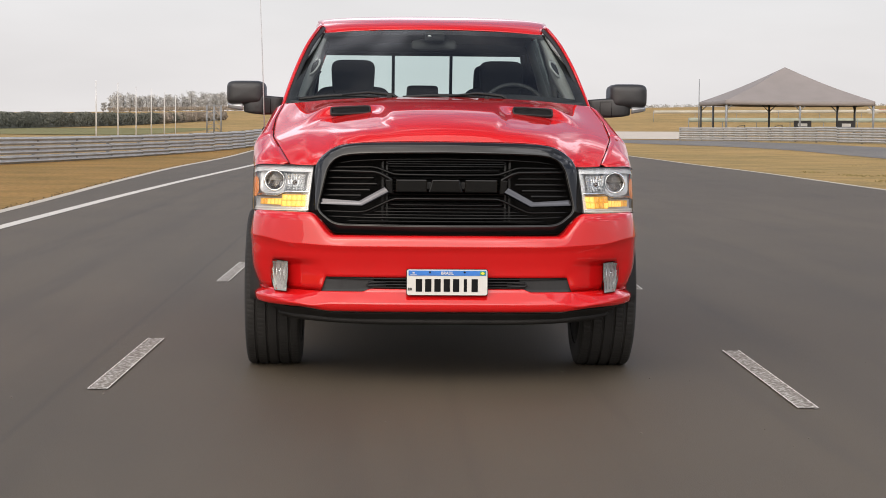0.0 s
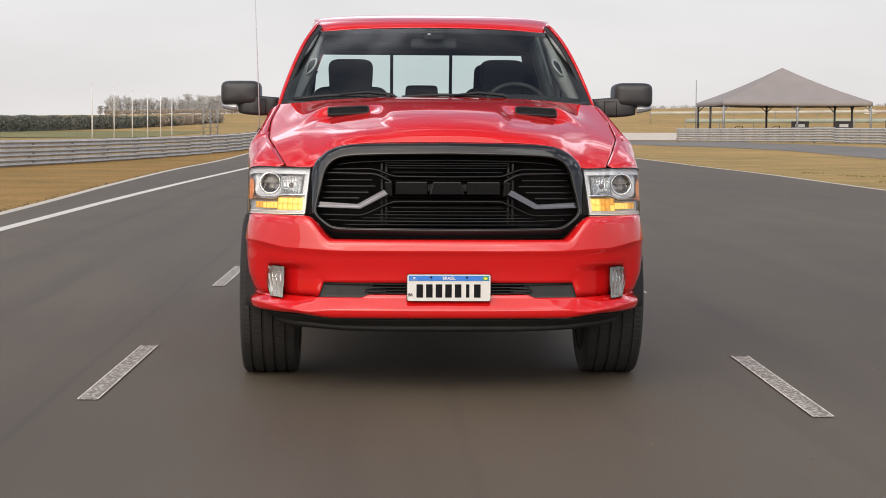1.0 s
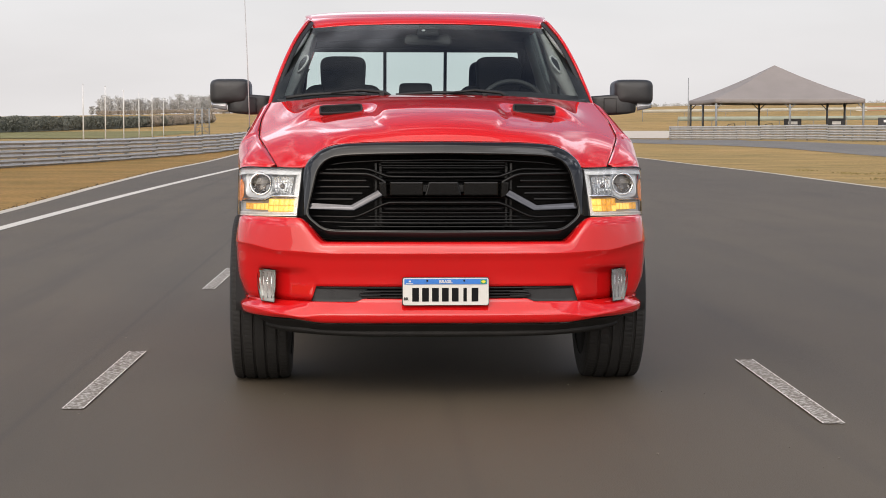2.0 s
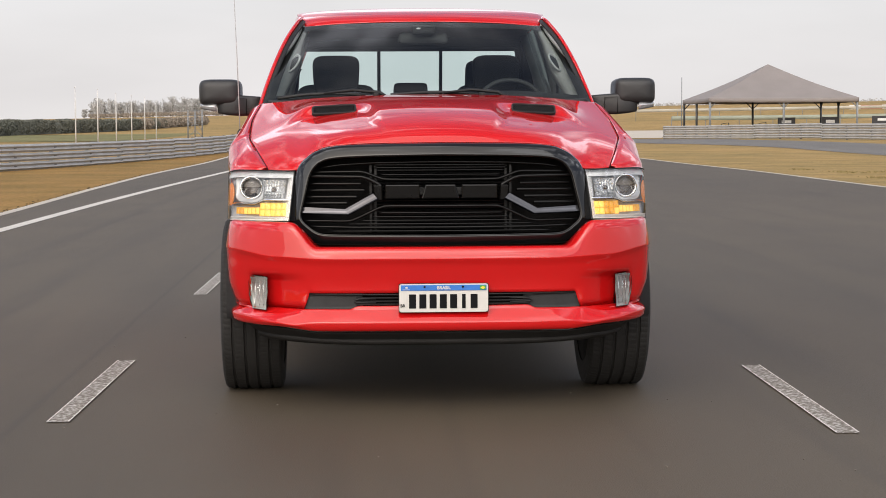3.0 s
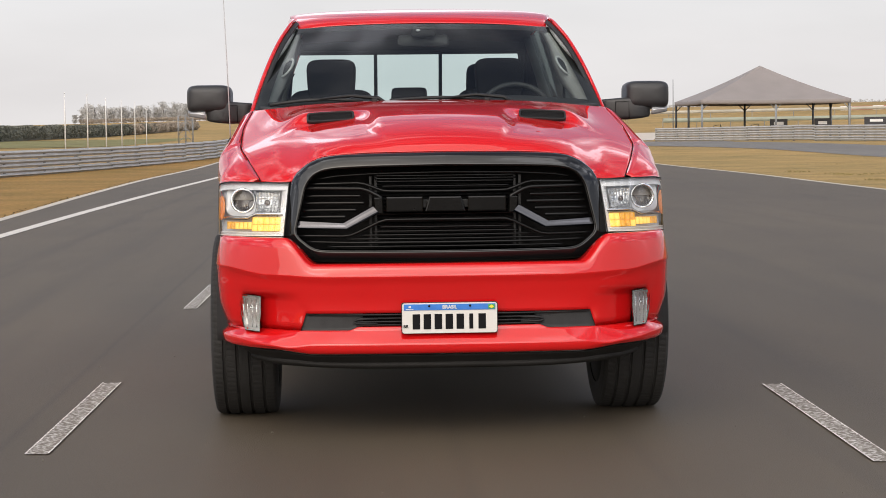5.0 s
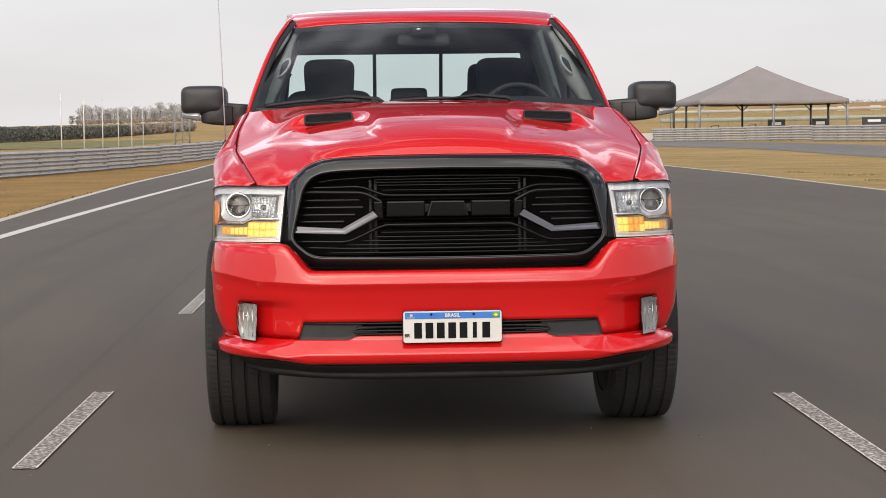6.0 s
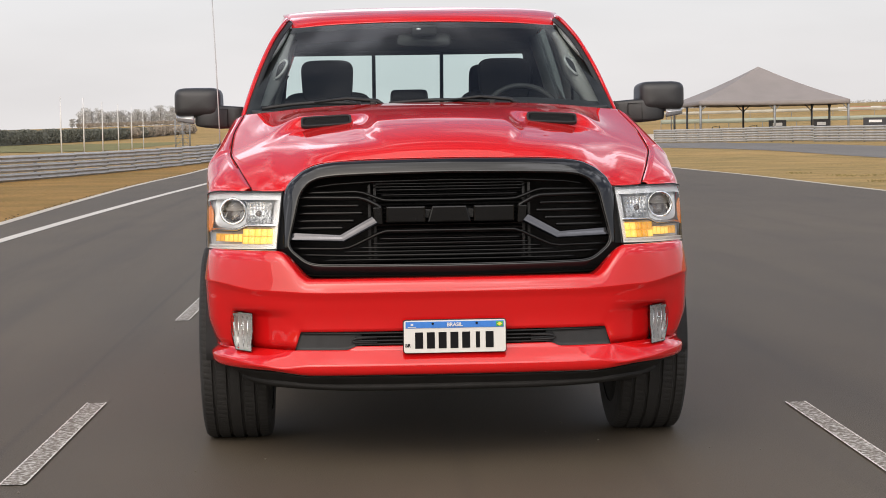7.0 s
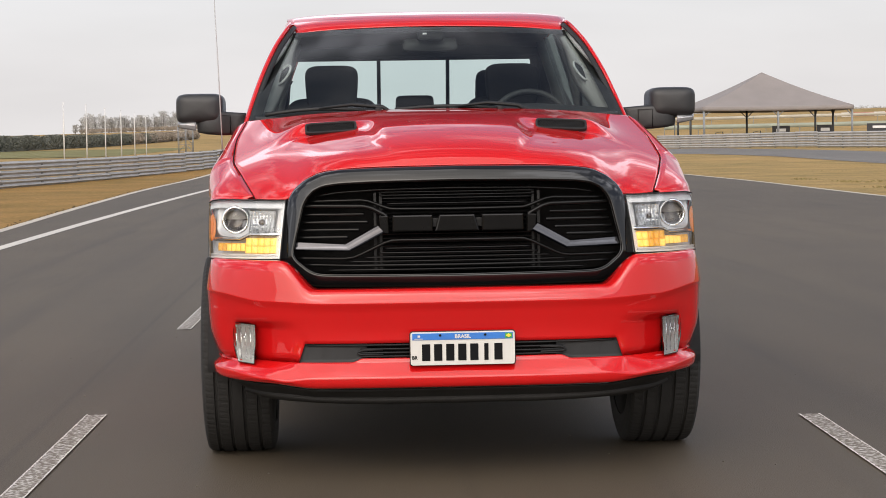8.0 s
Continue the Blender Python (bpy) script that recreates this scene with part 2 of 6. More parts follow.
CLOD = material("dark_soil", (0.105, 0.080, 0.045), rough=0.95, vary=0.4, scale=6, spec=0.1)
PEBBLE = material("pale_pebble", (0.30, 0.26, 0.21), rough=0.85, vary=0.4, scale=30)
BARK = material("bark", (0.14, 0.12, 0.10), rough=0.9, vary=0.3, scale=3)
SAND = material("pale_sand", (0.52, 0.46, 0.39), rough=0.95, vary=0.15, scale=0.4, fine=8)
LIT_LAMP_CLEAR = material("clear_signal_lens", (0.22, 0.225, 0.23), rough=0.12, vary=0.15, scale=90, coat=1.0)


def asphalt(name, base, dark, seams=()):
    m = bpy.data.materials.new(name)
    m.use_nodes = True
    t = m.node_tree
    p = t.nodes["Principled BSDF"]
    p.inputs["Roughness"].default_value = 0.69
    p.inputs["Specular IOR Level"].default_value = 0.45
    co = t.nodes.new("ShaderNodeTexCoord")
    lay = {}
    for key, scale, detail, stretch in (("grain", 150, 4, (1, 1, 1)), ("patch", 0.9, 6, (1, 0.35, 1)), ("wide", 0.16, 4, (1, 0.25, 1)), ("streak", 3.2, 5, (1, 0.05, 1))):
        mp = t.nodes.new("ShaderNodeMapping")
        mp.inputs["Scale"].default_value = stretch
        mp.inputs["Rotation"].default_value = (0, 0, radians(-4) if key == "streak" else 0)
        n = t.nodes.new("ShaderNodeTexNoise")
        n.inputs["Scale"].default_value, n.inputs["Detail"].default_value = scale, detail
        t.links.new(co.outputs["Object"], mp.inputs["Vector"])
        t.links.new(mp.outputs["Vector"], n.inputs["Vector"])
        lay[key] = n.outputs["Fac"]

    def ramp(fac, lo, hi, a, b):
        r = t.nodes.new("ShaderNodeMapRange")
        r.inputs["From Min"].default_value, r.inputs["From Max"].default_value = lo, hi
        r.inputs["To Min"].default_value, r.inputs["To Max"].default_value = a, b
        t.links.new(fac, r.inputs["Value"])
        return r.outputs["Result"]

    def times(a, b):
        k = t.nodes.new("ShaderNodeMath")
        k.operation = "MULTIPLY"
        t.links.new(a, k.inputs[0])
        t.links.new(b, k.inputs[1])
        return k.outputs["Value"]

    f = times(times(ramp(lay["grain"], 0.3, 0.7, 0.66, 1.34), ramp(lay["patch"], 0.35, 0.65, 0.90, 1.07)),
              times(ramp(lay["wide"], 0.35, 0.65, 0.88, 1.10), ramp(lay["streak"], 0.25, 0.46, 0.80, 1.0)))
    # tyre tracks and paving seams running along the track: (x, half width, depth of the darkening)
    sep = t.nodes.new("ShaderNodeSeparateXYZ")
    t.links.new(co.outputs["Object"], sep.inputs["Vector"])
    for x0, half, low in seams:
        d = t.nodes.new("ShaderNodeMath")
        d.operation = "MULTIPLY_ADD"
        t.links.new(lay["streak"], d.inputs[0])
        d.inputs[1].default_value, d.inputs[2].default_value = min(0.5, half * 1.6), -x0 - min(0.25, half * 0.8)
        e = t.nodes.new("ShaderNodeMath")
        t.links.new(sep.outputs["X"], e.inputs[0])
        t.links.new(d.outputs["Value"], e.inputs[1])
        a = t.nodes.new("ShaderNodeMath")
        a.operation = "ABSOLUTE"
        t.links.new(e.outputs["Value"], a.inputs[0])
        f = times(f, ramp(a.outputs["Value"], half * 0.15, half, low, 1.0))
    # pale chips of stone
    vo = t.nodes.new("ShaderNodeTexVoronoi")
    vo.inputs["Scale"].default_value = 5.0
    t.links.new(co.outputs["Object"], vo.inputs["Vector"])
    chip = times(ramp(vo.outputs["Distance"], 0.012, 0.022, 1.0, 0.0), ramp(lay["patch"], 0.50, 0.52, 0.0, 1.0))
    col = t.nodes.new("ShaderNodeMix")
    col.data_type = "RGBA"
    col.inputs[6].default_value, col.inputs[7].default_value = (*dark, 1), (*base, 1)
    t.links.new(ramp(f, 0.5, 1.5, 0.0, 1.0), col.inputs[0])
    stone = t.nodes.new("ShaderNodeMix")
    stone.data_type = "RGBA"
    stone.inputs[7].default_value = (0.30, 0.26, 0.22, 1)
    t.links.new(chip, stone.inputs[0])
    t.links.new(col.outputs[2], stone.inputs[6])
    t.links.new(stone.outputs[2], p.inputs["Base Color"])
    b = t.nodes.new("ShaderNodeBump")
    b.inputs["Strength"].default_value, b.inputs["Distance"].default_value = 0.6, 0.004
    t.links.new(lay["grain"], b.inputs["Height"])
    t.links.new(b.outputs["Normal"], p.inputs["Normal"])
    return m


def grass_ground(name, tone=(1.0, 1.0, 1.0)):
    m = bpy.data.materials.new(name)
    m.use_nodes = True
    t = m.node_tree
    p = t.nodes["Principled BSDF"]
    p.inputs["Roughness"].default_value = 0.95
    p.inputs["Specular IOR Level"].default_value = 0.15
    co = t.nodes.new("ShaderNodeTexCoord")
    n1, n2, n3 = (t.nodes.new("ShaderNodeTexNoise") for _ in range(3))
    for n, s in ((n1, 0.05), (n2, 0.45), (n3, 9.0)):
        n.inputs["Scale"].default_value, n.inputs["Detail"].default_value = s, 6
        t.links.new(co.outputs["Object"], n.inputs["Vector"])
    r1 = t.nodes.new("ShaderNodeValToRGB")
    r1.color_ramp.elements[0].position, r1.color_ramp.elements[0].color = 0.38, (0.175, 0.140, 0.052, 1)
    r1.color_ramp.elements[1].position, r1.color_ramp.elements[1].color = 0.60, (0.315, 0.210, 0.078, 1)
    r2 = t.nodes.new("ShaderNodeValToRGB")
    r2.color_ramp.elements[0].position, r2.color_ramp.elements[0].color = 0.30, (0.195, 0.150, 0.055, 1)
    r2.color_ramp.elements[1].position, r2.color_ramp.elements[1].color = 0.62, (0.360, 0.245, 0.100, 1)
    for r in (r1, r2):
        for e in r.color_ramp.elements:
            e.color = (e.color[0] * tone[0], e.color[1] * tone[1], e.color[2] * tone[2], 1)
    mx = t.nodes.new("ShaderNodeMix")
    mx.data_type = "RGBA"
    mx.inputs[0].default_value = 0.55
    t.links.new(n1.outputs["Fac"], r1.inputs["Fac"])
    t.links.new(n2.outputs["Fac"], r2.inputs["Fac"])
    t.links.new(r1.outputs["Color"], mx.inputs[6])
    t.links.new(r2.outputs["Color"], mx.inputs[7])
    hs = t.nodes.new("ShaderNodeHueSaturation")
    rg = t.nodes.new("ShaderNodeMapRange")
    rg.inputs["From Min"].default_value, rg.inputs["From Max"].default_value = 0.3, 0.7
    rg.inputs["To Min"].default_value, rg.inputs["To Max"].default_value = 0.7, 1.2
    t.links.new(n3.outputs["Fac"], rg.inputs["Value"])
    t.links.new(rg.outputs["Result"], hs.inputs["Value"])
    t.links.new(mx.outputs[2], hs.inputs["Color"])
    t.links.new(hs.outputs["Color"], p.inputs["Base Color"])
    b = t.nodes.new("ShaderNodeBump")
    b.inputs["Strength"].default_value, b.inputs["Distance"].default_value = 0.8, 0.03
    t.links.new(n3.outputs["Fac"], b.inputs["Height"])
    t.links.new(b.outputs["Normal"], p.inputs["Normal"])
    return m


def worn_paint(name, colour, under, wear):
    """Road paint, worn through to the asphalt in scratches across the stroke."""
    m = material(name, colour, rough=0.75, vary=0.1, scale=5)
    t = m.node_tree
    p = t.nodes["Principled BSDF"]
    src = p.inputs["Base Color"].links[0].from_socket
    co = t.nodes.new("ShaderNodeTexCoord")
    mp = t.nodes.new("ShaderNodeMapping")
    mp.inputs["Scale"].default_value = (1.0, 1.35, 1.0)
    n = t.nodes.new("ShaderNodeTexNoise")
    n.inputs["Scale"].default_value, n.inputs["Detail"].default_value, n.inputs["Distortion"].default_value = 48, 6, 0.25
    r = t.nodes.new("ShaderNodeMapRange")
    r.inputs["From Min"].default_value, r.inputs["From Max"].default_value = wear - 0.09, wear + 0.09
    mx = t.nodes.new("ShaderNodeMix")
    mx.data_type = "RGBA"
    mx.inputs[6].default_value = (*under, 1)
    t.links.new(co.outputs["Object"], mp.inputs["Vector"])
    t.links.new(mp.outputs["Vector"], n.inputs["Vector"])
    t.links.new(n.outputs["Fac"], r.inputs["Value"])
    t.links.new(r.outputs["Result"], mx.inputs[0])
    t.links.new(src, mx.inputs[7])
    t.links.new(mx.outputs[2], p.inputs["Base Color"])
    return m


ASPHALT = asphalt("track_asphalt", (0.114, 0.0866, 0.0540), (0.0365, 0.0274, 0.0170),
                  [(-1.86, 0.030, 0.80), (-1.95, 0.28, 0.90), (2.0, 0.32, 0.86), (-2.9, 0.22, 0.86), (0.02, 0.05, 0.90), (-0.55, 0.30, 0.95), (3.4, 0.30, 0.90), (-3.75, 0.16, 0.84)])
ASPHALT_FAR = asphalt("far_track_asphalt", (0.185, 0.168, 0.146), (0.080, 0.071, 0.062))
GRASS = grass_ground("dry_grass", (1.17, 1.12, 1.13))
RED_GRASS = grass_ground("orange_dry_verge", (0.97, 0.82, 0.66))
GREEN_GRASS = material("green_grass", (0.215, 0.200, 0.085), rough=0.95, vary=0.35, scale=0.12, fine=2.0, spec=0.15)
LINE_PAINT = worn_paint("white_line_paint", (0.60, 0.565, 0.51), (0.25, 0.24, 0.23), 0.34)
EDGE_PAINT = worn_paint("cream_edge_paint", (0.50, 0.45, 0.38), (0.30, 0.27, 0.22), 0.40)
DASH_PAINT = worn_paint("worn_dash_paint", (0.62, 0.595, 0.55), (0.135, 0.112, 0.084), 0.56)
DASH_EDGE = worn_paint("dash_rim_paint", (0.74, 0.715, 0.67), (0.25, 0.22, 0.18), 0.43)


# ---------------------------------------------------------------- mesh tools
def part(name, bm, mat, parent=None, label="", smooth=True):
    """Links a bmesh as one mesh object under a thing or a part."""
    me = bpy.data.meshes.new(name)
    if smooth:
        for f in bm.faces:
            f.smooth = True
    bm.to_mesh(me)
    bm.free()
    me.materials.append(mat)
    ob = new(name, me)
    if parent:
        ob.parent = parent
    return tagged(ob, label)


def grid(fn, us, vs, skip=None, bm=None):
    """A sheet through fn(u, v) over two lists of parameters; skip(u, v) leaves cells out."""
    bm = bm or bmesh.new()
    vv = [[bm.verts.new(fn(u, v)) for v in vs] for u in us]
    for i in range(len(us) - 1):
        for j in range(len(vs) - 1):
            if skip and skip((us[i] + us[i + 1]) / 2, (vs[j] + vs[j + 1]) / 2):
                continue
            bm.faces.new((vv[i][j], vv[i + 1][j], vv[i + 1][j + 1], vv[i][j + 1]))
    for v in [v for v in bm.verts if not v.link_faces]:
        bm.verts.remove(v)
    return bm


def facing(bm, way=(0, -1, 0)):
    """Turns every face to look along way."""
    bm.normal_update()
    for f in bm.faces:
        if f.normal.dot(Vector(way)) < 0:
            f.normal_flip()
    return bm


def steps(a, b, n):
    return [a + (b - a) * i / n for i in range(n + 1)]


def box(bm, lo, hi, bevel=0.0, turn=None):
    """A box from corner to corner, with bevelled edges."""
    m = Matrix.Translation([(a + b) / 2 for a, b in zip(lo, hi)])
    if turn:
        m = m @ turn
    m = m @ Matrix.Diagonal((*[abs(b - a) for a, b in zip(lo, hi)], 1))
    got = bmesh.ops.create_cube(bm, size=1, matrix=m)["verts"]
    if bevel:
        edges = list({e for v in got for e in v.link_edges})
        bmesh.ops.bevel(bm, geom=edges, offset=bevel, segments=2, affect="EDGES", profile=0.5)
    return bm


def tube(bm, pts, radius, seg=10, squash=1.0, closed=False):
    """A round bar along points; radius may be a list."""
    pts = [Vector(p) for p in pts]
    n = len(pts)
    rings = []
    side = None
    for i, p in enumerate(pts):
        a = pts[(i - 1) % n] if closed or i else p
        b = pts[(i + 1) % n] if closed or i < n - 1 else p
        way = (b - a).normalized()
        if side is None:
            side = way.cross(Vector((0, 0, 1)))
            if side.length < 0.05:
                side = way.cross(Vector((1, 0, 0)))
        side = (side - way * side.dot(way)).normalized()
        up = side.cross(way)
        r = radius[i] if isinstance(radius, (list, tuple)) else radius
        rings.append([bm.verts.new(p + side * (r * math.cos(k)) + up * (r * squash * math.sin(k))) for k in steps(0, math.tau, seg)[:-1]])
    last = n if closed else n - 1
    for i in range(last):
        a, b = rings[i], rings[(i + 1) % n]
        for k in range(seg):
            bm.faces.new((a[k], a[(k + 1) % seg], b[(k + 1) % seg], b[k]))
    if not closed:
        bm.faces.new(rings[0][::-1])
        bm.faces.new(rings[-1])
    return bm


def curve_at(knots, t, x=0):
    """Smooth value at t of knots (t, value...), Catmull-Rom style."""
    k = [q[0] for q in knots]
    t = min(max(t, k[0]), k[-1])
    i = max(j for j in range(len(k) - 1) if k[j] <= t + 1e-12)
    t0, t1 = k[i], k[i + 1]
    f = (t - t0) / (t1 - t0)

    def slope(j, c):
        if j == 0:
            return (knots[1][c] - knots[0][c]) / (k[1] - k[0])
        if j == len(k) - 1:
            return (knots[-1][c] - knots[-2][c]) / (k[-1] - k[-2])
        d0, d1 = (knots[j][c] - knots[j - 1][c]) / (k[j] - k[j - 1]), (knots[j + 1][c] - knots[j][c]) / (k[j + 1] - k[j])
        return 0.0 if d0 * d1 <= 0 else 2 * d0 * d1 / (d0 + d1)

    out = []
    for c in range(1, len(knots[0])):
        m0, m1, p0, p1 = slope(i, c) * (t1 - t0), slope(i + 1, c) * (t1 - t0), knots[i][c], knots[i + 1][c]
        out.append((2 * f ** 3 - 3 * f ** 2 + 1) * p0 + (f ** 3 - 2 * f ** 2 + f) * m0 + (3 * f ** 2 - 2 * f ** 3) * p1 + (f ** 3 - f ** 2) * m1)
    return out[0] if len(out) == 1 else out


def ease(a, b, x):
    f = min(max((x - a) / (b - a), 0.0), 1.0)
    return f * f * (3 - 2 * f)


def relax(bm, where, times, factor=0.5):
    """Evens out a sheet's inner vertices where where(co) holds."""
    vs = [v for v in bm.verts if not v.is_boundary and where(v.co)]
    for _ in range(times):
        bmesh.ops.smooth_vert(bm, verts=vs, factor=factor, use_axis_x=True, use_axis_y=True, use_axis_z=True)
    return bm


def thicken(ob, t=0.004):
    s = ob.modifiers.new("thickness", "SOLIDIFY")
    s.thickness, s.offset = t, 0
    return ob


def rounded(ob, w=0.004, seg=2):
    b = ob.modifiers.new("soft_edge", "BEVEL")
    b.width, b.segments, b.limit_method, b.angle_limit = w, seg, "ANGLE", radians(35)
    return ob


def along(line, n):
    """n + 1 points at even steps along a line of corners."""
    line = [Vector(p) for p in line]
    cum = [0.0]
    for a, b in zip(line, line[1:]):
        cum.append(cum[-1] + (b - a).length)
    out = []
    for s in steps(0, cum[-1], n):
        i = max(j for j in range(len(line) - 1) if cum[j] <= s + 1e-9)
        f = (s - cum[i]) / (cum[i + 1] - cum[i])
        out.append(line[i].lerp(line[i + 1], min(f, 1)))
    return out


def prism(bm, outline, y0, y1, bevel=0.0):
    """A plate with an outline in (x, z), from y0 (front) to y1."""
    front = [bm.verts.new((x, y0, z)) for x, z in outline]
    back = [bm.verts.new((x, y1, z)) for x, z in outline]
    n = len(outline)
    faces = [bm.faces.new(front), bm.faces.new(back[::-1])]
    for i in range(n):
        faces.append(bm.faces.new((front[i], back[i], back[(i + 1) % n], front[(i + 1) % n])))
    if bevel:
        bmesh.ops.bevel(bm, geom=list(faces[0].edges), offset=bevel, segments=2, affect="EDGES", profile=0.5)
    return bm


def thing(name, label, category, at=(0, 0, 0), group="", kind=""):
    ob = new(name)
    ob.location = at
    return tagged(ob, label, category, group, kind)


# ---------------------------------------------------------------- ground, track, markings
def land(x, y):
    """Height of the land: level round the track, rising gently far behind it."""
    d = math.hypot(x, y) if y > 0 else abs(x)
    rise = 0.42 * ease(55, 125, d) + (7.2 + 10 * (min(max(x / d, -0.2), 0.35) - 0.1)) * ease(190, 620, d) if y > 0 and d > 1 else 0.0
    far = max(0.0, d - 900) * 0.0012
    return rise - far + (0.18 * noise.noise((x * 0.02, y * 0.02, 3.0)) if d > 130 else 0.0)


LEFT_EDGE = [(-60, -5.5), (0, -5.62), (19, -5.80), (34, -6.13), (48, -6.30), (65, -6.06), (80, -5.86), (100, -5.2), (130, -3.5), (165, -1.0)]
RIGHT_EDGE = [(-60, 10.2), (0, 10.45), (30, 10.72), (50, 11.25), (64, 11.2), (74, 10.9), (90, 10.6), (120, 11.0), (165, 13.0)]
WHITE_LINE = [(-60, -5.2), (0, -5.08), (14, -5.00), (23.5, -4.92), (32, -4.78), (40, -4.58), (50, -4.30), (62, -4.05), (80, -3.9)]


def ribbon(name, side_a, side_b, y0, y1, n, lift, mat, label, category, kind="structure"):
    """A strip of ground between two lines x(y)."""
    bm = grid(lambda u, v: (curve_at(side_a, u) * (1 - v) + curve_at(side_b, u) * v, u, lift + land(curve_at(side_a, u) * (1 - v) + curve_at(side_b, u) * v, u)), steps(y0, y1, n), steps(0, 1, 4))
    return tagged(part(name, bm, mat), label, category, kind=kind)


def rings():
    return [0, 3, 6, 10, 15, 20, 30, 40, 48, 56, 64, 72, 80, 88, 96, 104, 112, 120, 128, 140, 155, 170, 185, 200, 215, 235, 255, 300, 360, 430, 510, 600, 720, 880, 1100, 1500, 2200, 3600]


bm = bmesh.new()
rows = []
for r in rings()[1:]:
    rows.append([bm.verts.new((r * math.sin(a), r * math.cos(a), land(r * math.sin(a), r * math.cos(a)) - 0.05)) for a in steps(0, math.tau, 180)[:-1]])
mid = bm.verts.new((0, 0, -0.05))
for i in range(180):
    j = (i + 1) % 180
    bm.faces.new((mid, rows[0][j], rows[0][i]))
    for a, b in zip(rows, rows[1:]):
        bm.faces.new((a[i], a[j], b[j], b[i]))
ground = tagged(part("ground", bm, GRASS), "dry yellow-brown mown grass running to low hills", "grass", kind="structure")

bm = grid(lambda u, v: (-70 + 48 * v, u + 30 * v, land(-70 + 48 * v, u + 30 * v) - 0.02 + 0.03 * math.sin(v * math.pi)), steps(120, 235, 24), steps(0, 1, 14))
tagged(part("ground_verge", bm, GREEN_GRASS), "strip of greener grass before the hedge", "grass", kind="structure")
ribbon("road", LEFT_EDGE, RIGHT_EDGE, -60, 165, 120, 0.0, ASPHALT, "grey-brown worn asphalt of a wide race track", "road")
RAIL_FOOT = [(-60, -30.0), (18, -18.0), (37, -14.2), (53, -11.5), (65, -9.5), (76, -7.75), (84, -6.75), (95, -6.25), (106, -5.75)]
ribbon("ground_shoulder", [(y, x - 0.3) for y, x in RAIL_FOOT], [(y, x - 0.01) for y, x in LEFT_EDGE], -60, 92, 90, -0.015, RED_GRASS, "orange-brown dry verge between track and guard rail", "grass")
ROAD2_NEAR = [(30, 24.0), (50, 22.6), (71, 22.1), (89, 21.9), (100, 20.2), (107, 17.2), (125, 13.0), (150, 8.0), (185, -2.0)]
ROAD2_FAR = [(30, 33.0), (60, 31.5), (98, 29.7), (124, 27.2), (150, 23.7), (185, 15.0)]
ribbon("road_far", ROAD2_NEAR, ROAD2_FAR, 30, 185, 70, -0.036, ASPHALT_FAR, "far grey asphalt strip of the track beyond dry grass", "road")
bm = grid(lambda u, v: (12 + (curve_at([(170, 28.5), (190, 32.0), (250, 42.0)], u) - 12) * v, u, -0.004 + land(12 + (curve_at([(170, 28.5), (190, 32.0), (250, 42.0)], u) - 12) * v, u)), steps(172, 250, 30), steps(0, 1, 8))
tagged(part("gravel_bed", bm, SAND), "pale sandy run-off bed beside the far track", "sand", kind="structure")


def offset_line(line, d):
    return [(y, x + d) for y, x in line]


ribbon("trim_edge_left", offset_line(LEFT_EDGE, -0.02), offset_line(LEFT_EDGE, 0.16), -60, 160, 110, 0.005, EDGE_PAINT, "thin cream painted border line of the track", "road marking")
ribbon("trim_edge_right", offset_line(RIGHT_EDGE, -0.10), offset_line(RIGHT_EDGE, 0.06), -60, 160, 110, 0.005, EDGE_PAINT, "thin cream painted border line of the track", "road marking")
ribbon("trim_line", WHITE_LINE, offset_line(WHITE_LINE, 0.18), -60, 80, 100, 0.006, LINE_PAINT, "long solid white painted line on asphalt", "road marking")


def dash(x, y, turn, length):
    """One worn lane dash with brighter, ragged long rims, its near end at the origin."""
    ob = thing("lane_dash", "worn white painted lane dash on grey asphalt", "road marking", (x, y, 0), "lane dashes")
    ob.rotation_euler = (0, 0, radians(turn))
    bm = grid(lambda u, v: (u, v + 0.006 * math.sin(u * 150 + v) * (v < 0.01 or v > length - 0.01), 0.004), steps(-0.047, 0.047, 8), steps(0, length, 12))
    part("paint", bm, DASH_PAINT, ob)
    bm = bmesh.new()
    for a, b, w in ((-0.0500, -0.0425, 1), (0.0425, 0.0500, -1)):
        for v0, v1 in ((0.0, 0.62 * length), (0.62 * length, length)):
            grid(lambda u, v: (u + (0.0016 * math.sin(v * 37 + a * 90) + 0.0011 * math.sin(v * 91 + a * 40)) * (w * u > -0.047), v, 0.0065), [a, (a + b) / 2, b], steps(v0, v1, 60), bm=bm)
    part("rim", bm, DASH_EDGE, ob, "brighter rim of the dash")
    return ob


first = dash(-1.685, -0.125, -0.95, 2.20)
for i in (-1, 1, 2):
    copy_thing(first, pose(-1.685 + 0.105 * i, -0.125 + 6.38 * i, 0, 0, 0, -0.95))
second = dash(1.634, -0.678, -1.7, 2.25)
for i in (-1, 1, 2):
    copy_thing(second, pose(1.634 + 0.10 * i, -0.678 + 6.38 * i, 0, 0, 0, -1.5))


